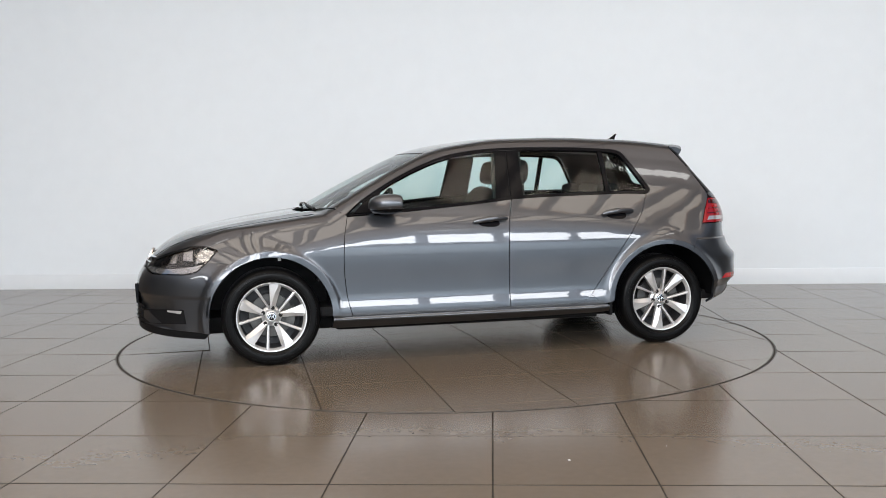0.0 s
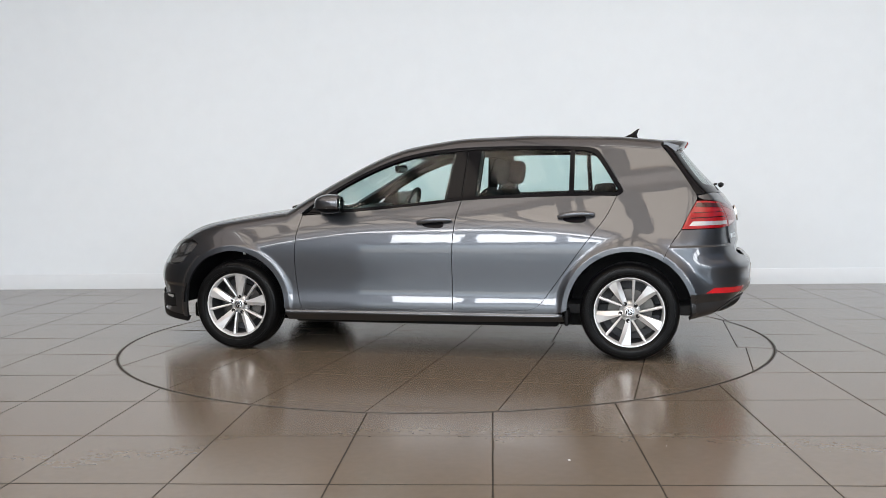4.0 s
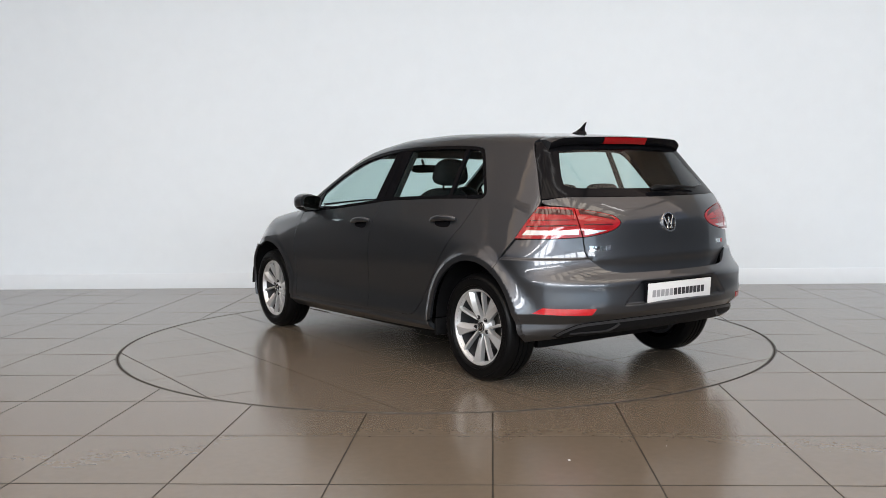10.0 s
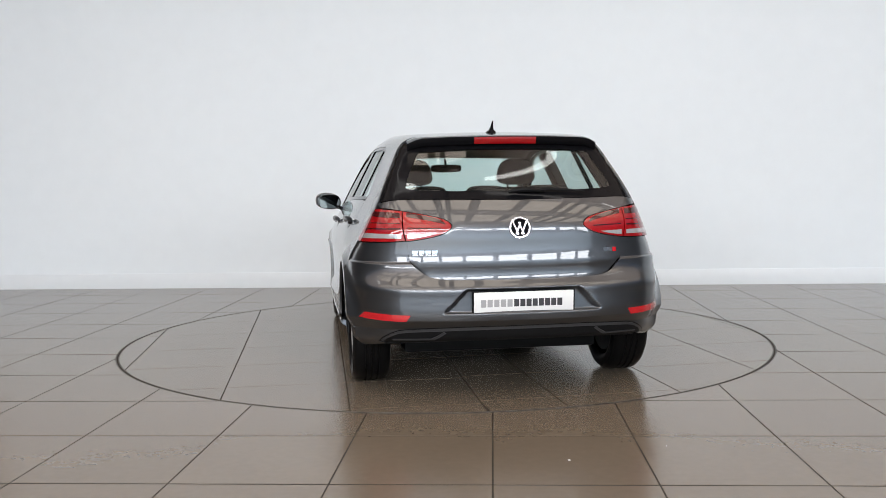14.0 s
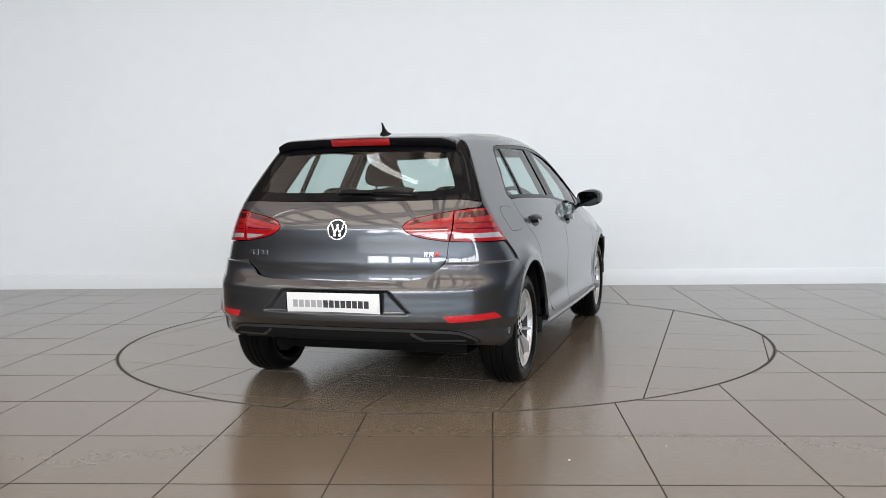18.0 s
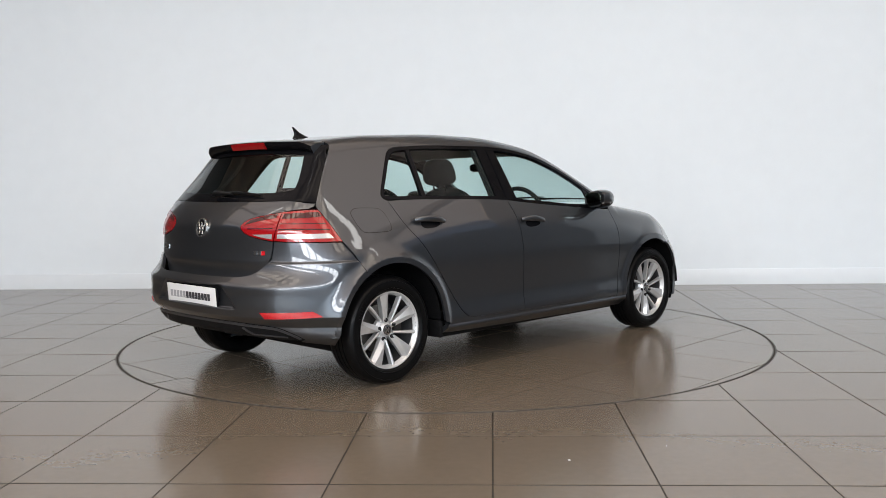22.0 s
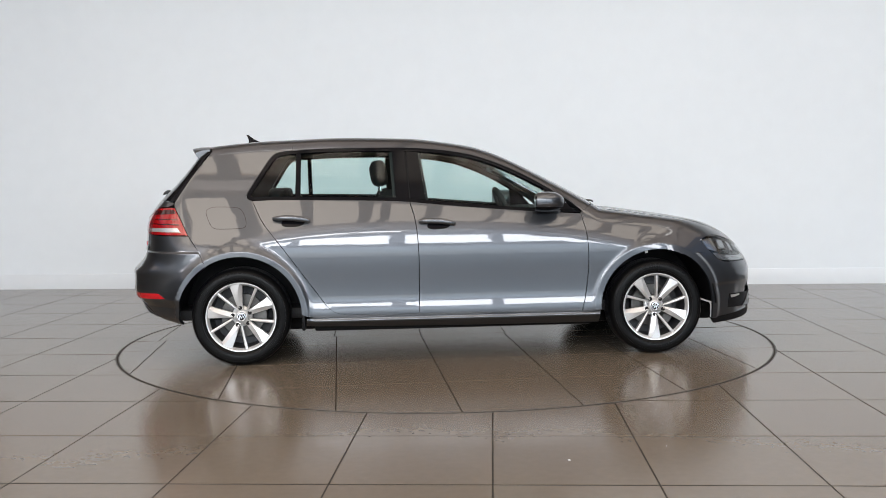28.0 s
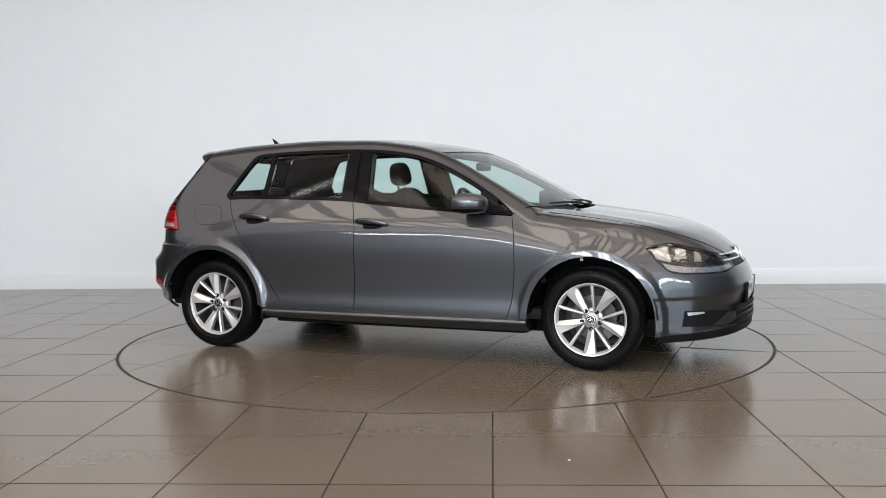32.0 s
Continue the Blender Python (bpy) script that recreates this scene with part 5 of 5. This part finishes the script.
def rear_details(car):
    # roof spoiler: upper skin, rear lip and underside
    bm = bmesh.new()
    rows = []
    n = 28
    for i in range(n + 1):
        y = -0.525 + 1.05 * i / n
        a = abs(y)
        p, _ = from_top(np.array([(-1.575 + 0.10 * a * a, y)]))
        z0 = float(p[0][2]) + 0.001
        xr_ = -1.705 + 0.16 * a * a + 0.9 * max(0, a - 0.42) ** 2 * 2
        zr = 1.369 - 0.045 * a * a - 0.6 * max(0, a - 0.46) ** 1.2
        xf_ = -1.575 + 0.10 * a * a
        prof = [(xf_, z0 - 0.012), (xf_, z0), (xf_ * 0.5 + xr_ * 0.5, (z0 + zr) / 2 + 0.004), (xr_ + 0.012, zr + 0.0005), (xr_, zr - 0.004), (xr_ + 0.002, zr - 0.016), (xr_ + 0.018, zr - 0.043), (xr_ + 0.03, zr - 0.05), (xr_ + 0.08, zr - 0.042)]
        rows.append([bm.verts.new((x, y, z)) for x, z in prof])
    for a, b in zip(rows, rows[1:]):
        for j in range(len(a) - 1):
            # rear lip and underside in black: their dark reflection is put into the colour
            bm.faces.new((a[j], a[j + 1], b[j + 1], b[j])).material_index = int(j > 3)
    bm.faces.new(rows[0])
    bm.faces.new(rows[-1][::-1])
    bmesh.ops.recalc_face_normals(bm, faces=bm.faces[:])
    sp = part("roof_spoiler", bm, [PAINT, PIANO], car, "painted roof-edge spoiler, the dark reflection on its rear lip coloured black", angle=50)
    bm = bmesh.new()
    rows = []
    for i in range(13):
        y = -0.17 + 0.34 * i / 12
        xr_ = -1.705 + 0.16 * y * y
        zr = 1.369 - 0.045 * y * y
        rows.append([bm.verts.new((xr_ + dx, y, zr + dz)) for dx, dz in ((0.01, -0.006), (-0.0035, -0.008), (-0.003, -0.018), (0.012, -0.044), (0.02, -0.044))])
    for a, b in zip(rows, rows[1:]):
        for j in range(4):
            bm.faces.new((a[j], a[j + 1], b[j + 1], b[j]))
    bm.faces.new(rows[0])
    bm.faces.new(rows[-1][::-1])
    bmesh.ops.recalc_face_normals(bm, faces=bm.faces[:])
    part("high_brake_light", bm, RED, sp, "red high-level brake light")
    # roof aerial
    bm = bmesh.new()
    rows = []
    for k, (xa, xb, hw, z) in enumerate(((-1.245, -1.375, 0.032, 1.395), (-1.255, -1.372, 0.028, 1.409), (-1.285, -1.365, 0.014, 1.418), (-1.325, -1.366, 0.0075, 1.436), (-1.352, -1.374, 0.005, 1.456), (-1.370, -1.382, 0.003, 1.468))):
        rows.append([bm.verts.new((xm + (xa - xb) / 2 * math.cos(t), hw * math.sin(t), z)) for xm in [(xa + xb) / 2] for t in [2 * math.pi * j / 16 for j in range(16)]])
    for a, b in zip(rows, rows[1:]):
        for j in range(16):
            bm.faces.new((a[j], a[(j + 1) % 16], b[(j + 1) % 16], b[j]))
    bm.faces.new(rows[-1])
    bmesh.ops.recalc_face_normals(bm, faces=bm.faces[:])
    part("roof_aerial", bm, PIANO, car, "small black fin aerial")
    # rear wiper
    def back(y, z, off):
        p, n_ = from_rear(np.array([(abs(y), z)], float))
        q = p[0] + n_[0] * off
        return (float(q[0]), math.copysign(float(q[1]), y), float(q[2]))
    w = empty("rear_wiper", car)
    bm = bmesh.new()
    tube(bm, [back(0.035, 1.052, 0.018), back(0.0, 1.056, 0.03), back(-0.06, 1.056, 0.03), back(-0.16, 1.054, 0.026)], [0.010, 0.020, 0.016, 0.008], 12, 0.8)
    part("wiper_arm", bm, PLASTIC, w)
    bm = bmesh.new()
    tube(bm, [back(-0.02, 1.072, 0.012), back(-0.20, 1.068, 0.016), back(-0.385, 1.058, 0.012)], [0.006, 0.009, 0.005], 8, 1.0)
    part("wiper_blade", bm, PLASTIC, w)
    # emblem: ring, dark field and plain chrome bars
    c = back(0.0, 0.884, 0.006)
    e = empty("rear_emblem", car)

    def emblem(owner, m, k=1.0):
        bm = bmesh.new()
        lathe(bm, [(0.0, -0.002), (0.050 * k, -0.002), (0.050 * k, -0.01)], 40, m)
        bmesh.ops.recalc_face_normals(bm, faces=bm.faces[:])
        part("emblem_field", bm, PIANO, owner)
        bm = bmesh.new()
        lathe(bm, [(0.0465 * k, -0.004), (0.0475 * k, -0.0075 + 0.012), (0.0545 * k, 0.004), (0.0555 * k, -0.006)], 48, m)
        bmesh.ops.recalc_face_normals(bm, faces=bm.faces[:])
        part("emblem_ring", bm, EMBLEM, owner, "chrome emblem ring")
        for x, tilt, l in ((-0.024, -22, 0.042), (0.024, 22, 0.042), (-0.008, 22, 0.034), (0.008, -22, 0.034)):
            bm = bmesh.new()
            box(bm, -0.0042 * k, 0.0042 * k, -0.002, 0.003, -l * k, l * k, 0.001, m @ Matrix.Translation((x * k, 0, -0.004 * k if abs(x) < 0.01 else 0.003)) @ Matrix.Rotation(radians(tilt), 4, "Y"), 1)
            part("emblem_bar", bm, EMBLEM, owner)
    emblem(e, Matrix.Translation(c) @ Matrix.Rotation(radians(90), 4, "Z") @ Matrix.Rotation(radians(11), 4, "X"))
    fe = empty("front_emblem", car)
    pf, nf = from_front(np.array([(0.0, 0.655)]))
    emblem(fe, Matrix.Translation((float(pf[0][0]) + 0.004, 0, 0.655)) @ Matrix.Rotation(radians(-90), 4, "Z") @ Matrix.Rotation(radians(28), 4, "X"), 1.1)
    # plain chrome bars where the model lettering sits
    for y0, dy, n_, z0, z1, mats in ((0.545, -0.0325, 4, 0.749, 0.775, [CHROME] * 4), (-0.456, -0.026, 3, 0.748, 0.770, [CHROME, CHROME, RED_BRIGHT])):
        for k in range(n_):
            ya = y0 + dy * k
            q = [(ya, z0), (ya + dy * 0.78, z0), (ya + dy * 0.78, z1), (ya, z1)]
            if y0 > 0:
                skin("badge_bar", outline(*[[q[i], q[(i + 1) % 4]] for i in range(4)]), from_rear, mats[k], car, off=0.004, depth=0.004, gap=0.0, h=0.02)
            else:
                q = [(-a, b) for a, b in q]
                skin("badge_bar", outline(*[[q[i], q[(i + 1) % 4]] for i in range(4)]), from_rear, mats[k], car, s=-1, off=0.004, depth=0.004, gap=0.0, h=0.02)
    # number plate: black holder, white face, plain bars for its words
    for name, m in (("rear_number_plate", pose(-2.098, 0, 0.510, 0, -4, 0)), ("front_number_plate", pose(2.119, 0, 0.428, 0, -3, 180))):
        p_ = empty(name, car)
        p_.matrix_basis = m
        bm = bmesh.new()
        box(bm, 0.002, 0.012, -0.266, 0.266, -0.066, 0.062, 0.004)
        if name.startswith("front"):
            for a in ((-0.266, -0.252, -0.066, 0.062), (0.252, 0.266, -0.066, 0.062)):
                box(bm, -0.006, 0.003, *a, 0.002)
        part("plate_holder", bm, PIANO, p_, "black plate holder")
        bm = bmesh.new()
        box(bm, -0.002, 0.0015, -0.257, 0.257, -0.050, 0.058, 0.001)
        part("plate", bm, PLATE_WHITE, p_, "white plate")
        if name.startswith("rear"):
            y = 0.222
            words = [(0.026, 0.008, INK_GREY)] * 5 + [(0.026, 0.006, INK)] * 8
            for wd, gp, mat_ in words:
                bm = bmesh.new()
                box(bm, -0.0028, -0.002, y - wd, y, -0.018, 0.020)
                part("word_bar", bm, mat_, p_, smooth=False)
                y -= wd + gp
    # long rib over the lower insert, grille slats, lower grille
    skin("insert_rib", strip([(-rr(0.46, 0.366)[0], 0.366), (-rr(0.3, 0.37)[0], 0.371), (0.0, 0.373), (rr(0.3, 0.37)[0], 0.371), (rr(0.46, 0.366)[0], 0.366)], 0.014), rear_round, SATIN, car, off=-0.024, depth=0.015, gap=0.0, h=0.02)
    skin("lower_grille", mirror_half(outline([(0.0, 0.258), ff(0.41, 0.256)], [ff(0.41, 0.256), ff(0.41, 0.368)], [ff(0.41, 0.368), (0.0, 0.372)])), front_round, PLASTIC, car, off=0.002, depth=0.004, gap=0.0, h=0.03)
    for z in (0.28, 0.312, 0.344):
        skin("grille_slat", strip([(-ff(0.40, z)[0], z), (0.0, z), ff(0.40, z)], 0.009), front_round, PIANO, car, off=0.007, depth=0.006, gap=0.0, h=0.02)
    for z in (0.635, 0.668):
        skin("grille_slat", strip([(-ff(0.42, z)[0], z), (0.0, z), ff(0.42, z)], 0.008), front_round, CHROME, car, off=0.001, depth=0.006, gap=0.0, h=0.02, label="thin chrome grille bar")
    # windscreen wipers
    for y0, y1 in ((0.52, -0.05), (0.02, -0.48)):
        bm = bmesh.new()
        pts = []
        for k in range(7):
            y = y0 + (y1 - y0) * k / 6
            p, n_ = from_top(np.array([(1.015 - 0.16 * y * y - 0.03 * k / 6, y)]))
            pts.append(tuple(float(a) for a in p[0] + n_[0] * 0.009))
        tube(bm, pts, [0.010, 0.008, 0.007, 0.007, 0.007, 0.006, 0.005], 8)
        part("windscreen_wiper", bm, PLASTIC, car, "black wiper arm")


def seat(car, y, x, rear=False):
    s = empty("front_seat", car)
    bm = bmesh.new()
    blob(bm, (x + 0.20, y, 0.50), (0.27, 0.25, 0.11), 0.55, 0.5, 28, 14)
    part("seat_cushion", bm, FABRIC, s)
    bm = bmesh.new()
    blob(bm, (0, 0, 0), (0.085, 0.245, 0.33), 0.6, 0.55, 28, 18)
    for v in bm.verts:
        k = (v.co.z + 0.33) / 0.66
        v.co.y *= 1.0 - 0.24 * max(0, k - 0.45) ** 1.3
        v.co.x += 0.03 * (abs(v.co.y) / 0.24) ** 2
    bmesh.ops.transform(bm, matrix=pose(x - 0.10, y, 0.76, 0, -16, 0), verts=bm.verts[:])
    part("seat_back", bm, FABRIC, s)
    bm = bmesh.new()
    blob(bm, (0, 0, 0), (0.055, 0.125, 0.088), 0.65, 0.65, 26, 16)
    for v in bm.verts:
        v.co.y *= 1.0 - 0.18 * v.co.z / 0.09
    bmesh.ops.transform(bm, matrix=pose(x - 0.225, y, 1.185, 0, -10, 0), verts=bm.verts[:])
    part("headrest", bm, FABRIC, s)
    for d in (-0.055, 0.055):
        bm = bmesh.new()
        tube(bm, [(x - 0.205, y + d, 1.02), (x - 0.225, y + d, 1.13)], 0.007, 8)
        part("headrest_post", bm, CHROME, s, "steel headrest post")


def interior(car):
    for y in (0.355, -0.345):
        seat(car, y, -0.245)
    b = empty("rear_seat_bench", car)
    bm = bmesh.new()
    blob(bm, (-0.72, 0, 0.50), (0.26, 0.62, 0.12), 0.5, 0.3, 28, 12)
    part("seat_cushion", bm, FABRIC, b)
    bm = bmesh.new()
    blob(bm, (0, 0, 0), (0.09, 0.60, 0.28), 0.5, 0.3, 28, 14)
    bmesh.ops.transform(bm, matrix=pose(-1.06, 0, 0.75, 0, -20, 0), verts=bm.verts[:])
    part("seat_back", bm, FABRIC, b)
    for y in (0.36, 0.0, -0.36):
        bm = bmesh.new()
        blob(bm, (-1.15, y, 1.045), (0.05, 0.12, 0.052), 0.6, 0.6, 22, 12)
        part("headrest", bm, FABRIC, b)
    # parcel shelf, floor, dashboard, console
    bm = bmesh.new()
    box(bm, -1.72, -1.18, -0.60, 0.60, 0.985, 1.005, 0.006)
    part("parcel_shelf", bm, TRIM, car, "dark carpeted parcel shelf")
    bm = bmesh.new()
    box(bm, -1.80, 1.05, -0.70, 0.70, 0.272, 0.34, 0.02)
    part("cabin_floor", bm, TRIM, car, "dark carpet")
    bm = bmesh.new()
    rows = []
    for i in range(15):
        y = -0.68 + 1.36 * i / 14
        hood = 0.035 * math.exp(-((y + 0.36) / 0.17) ** 2)
        rows.append([bm.verts.new(q) for q in ((0.98 - 0.25 * y * y, y, 0.90), (0.80, y, 0.935), (0.62, y, 0.935 + hood), (0.53, y, 0.925 + hood), (0.51, y, 0.89), (0.55, y, 0.72), (0.62, y, 0.52), (0.98, y, 0.50))])
    for a, c in zip(rows, rows[1:]):
        for j in range(7):
            bm.faces.new((a[j], a[j + 1], c[j + 1], c[j]))
    bm.faces.new(rows[0])
    bm.faces.new(rows[-1][::-1])
    bmesh.ops.recalc_face_normals(bm, faces=bm.faces[:])
    part("dashboard", bm, TRIM, car, "black moulded dashboard", angle=60)
    bm = bmesh.new()
    box(bm, -0.35, 0.60, -0.10, 0.10, 0.34, 0.58, 0.03)
    part("centre_console", bm, TRIM, car)
    w = empty("steering_wheel", car)
    w.matrix_basis = pose(0.385, -0.355, 0.905, 0, -24, 0)
    bm = bmesh.new()
    ring = []
    for i in range(40):
        a = 2 * math.pi * i / 40
        ring.append([bm.verts.new((0.016 * math.sin(t), (0.178 + 0.016 * math.cos(t)) * math.cos(a), (0.178 + 0.016 * math.cos(t)) * math.sin(a))) for t in [2 * math.pi * j / 10 for j in range(10)]])
    for i in range(40):
        for j in range(10):
            bm.faces.new((ring[i][j], ring[i][(j + 1) % 10], ring[(i + 1) % 40][(j + 1) % 10], ring[(i + 1) % 40][j]))
    bmesh.ops.recalc_face_normals(bm, faces=bm.faces[:])
    part("wheel_rim", bm, TRIM, w)
    bm = bmesh.new()
    blob(bm, (0.02, 0, 0), (0.03, 0.075, 0.06), 0.6, 0.6, 20, 10)
    tube(bm, [(0.015, -0.17, 0.01), (0.02, 0.0, 0.01), (0.015, 0.17, 0.01)], 0.018, 8)
    tube(bm, [(0.015, 0, -0.17), (0.02, 0, -0.03)], 0.018, 8)
    part("wheel_boss", bm, TRIM, w)
    bm = bmesh.new()
    blob(bm, (0.335, 0.005, 1.222), (0.022, 0.118, 0.030), 0.5, 0.45, 24, 12)
    tube(bm, [(0.345, 0.005, 1.23), (0.375, 0.005, 1.29)], 0.010, 8)
    part("interior_mirror", bm, PIANO, car, "black interior mirror")


def build_car():
    car = tagged(empty("car"), "dark grey metallic five-door hatchback on silver alloy wheels", "car")
    doors = {}
    for s in (1, -1):
        doors[s] = body_side(car, s)
        for cx in (XF, XR):
            well(car, cx, s)
        bm = bmesh.new()
        box(bm, XF - 0.066, XF - 0.048, 0.788, 0.796, HUB + 0.344, HUB + 0.364, 0.003)
        part("liner_clip", flip(bm, s), PLATE_WHITE, car, "small white clip in the wheel arch")
    ends(car)
    for s in (1, -1):
        side_details(car, *doors[s], s)
    rear_details(car)
    interior(car)
    wheels(car)
    bm = bmesh.new()
    box(bm, -1.55, 1.75, -0.55, 0.55, 0.175, 0.285, 0.02)
    box(bm, -1.30, -0.95, -0.30, 0.25, 0.160, 0.20, 0.02)
    box(bm, 0.95, 1.55, -0.40, 0.40, 0.155, 0.20, 0.02)
    box(bm, -0.90, 0.88, -0.76, 0.76, 0.192, 0.275, 0.02)
    part("underbody", bm, PLASTIC, car, "black underbody")
    return car


# ---- building it ----
room()
floor_tiles(bpy.data.objects["floor"])
table = turntable()
floor_debris()
car = build_car()


def motions():
    table_rows, car_rows = [], []
    for t in range(0, 33):
        a = heading(t)
        m = pose(0, 0, 0, 0, 0, a)
        table_rows.append((float(t), m @ pose(0, 0, 0, 0, 0, 1.5)))
        car_rows.append((float(t), m @ pose(0, OFFSET, 0)))
    walk(table, table_rows)
    walk(car, car_rows)


motions()
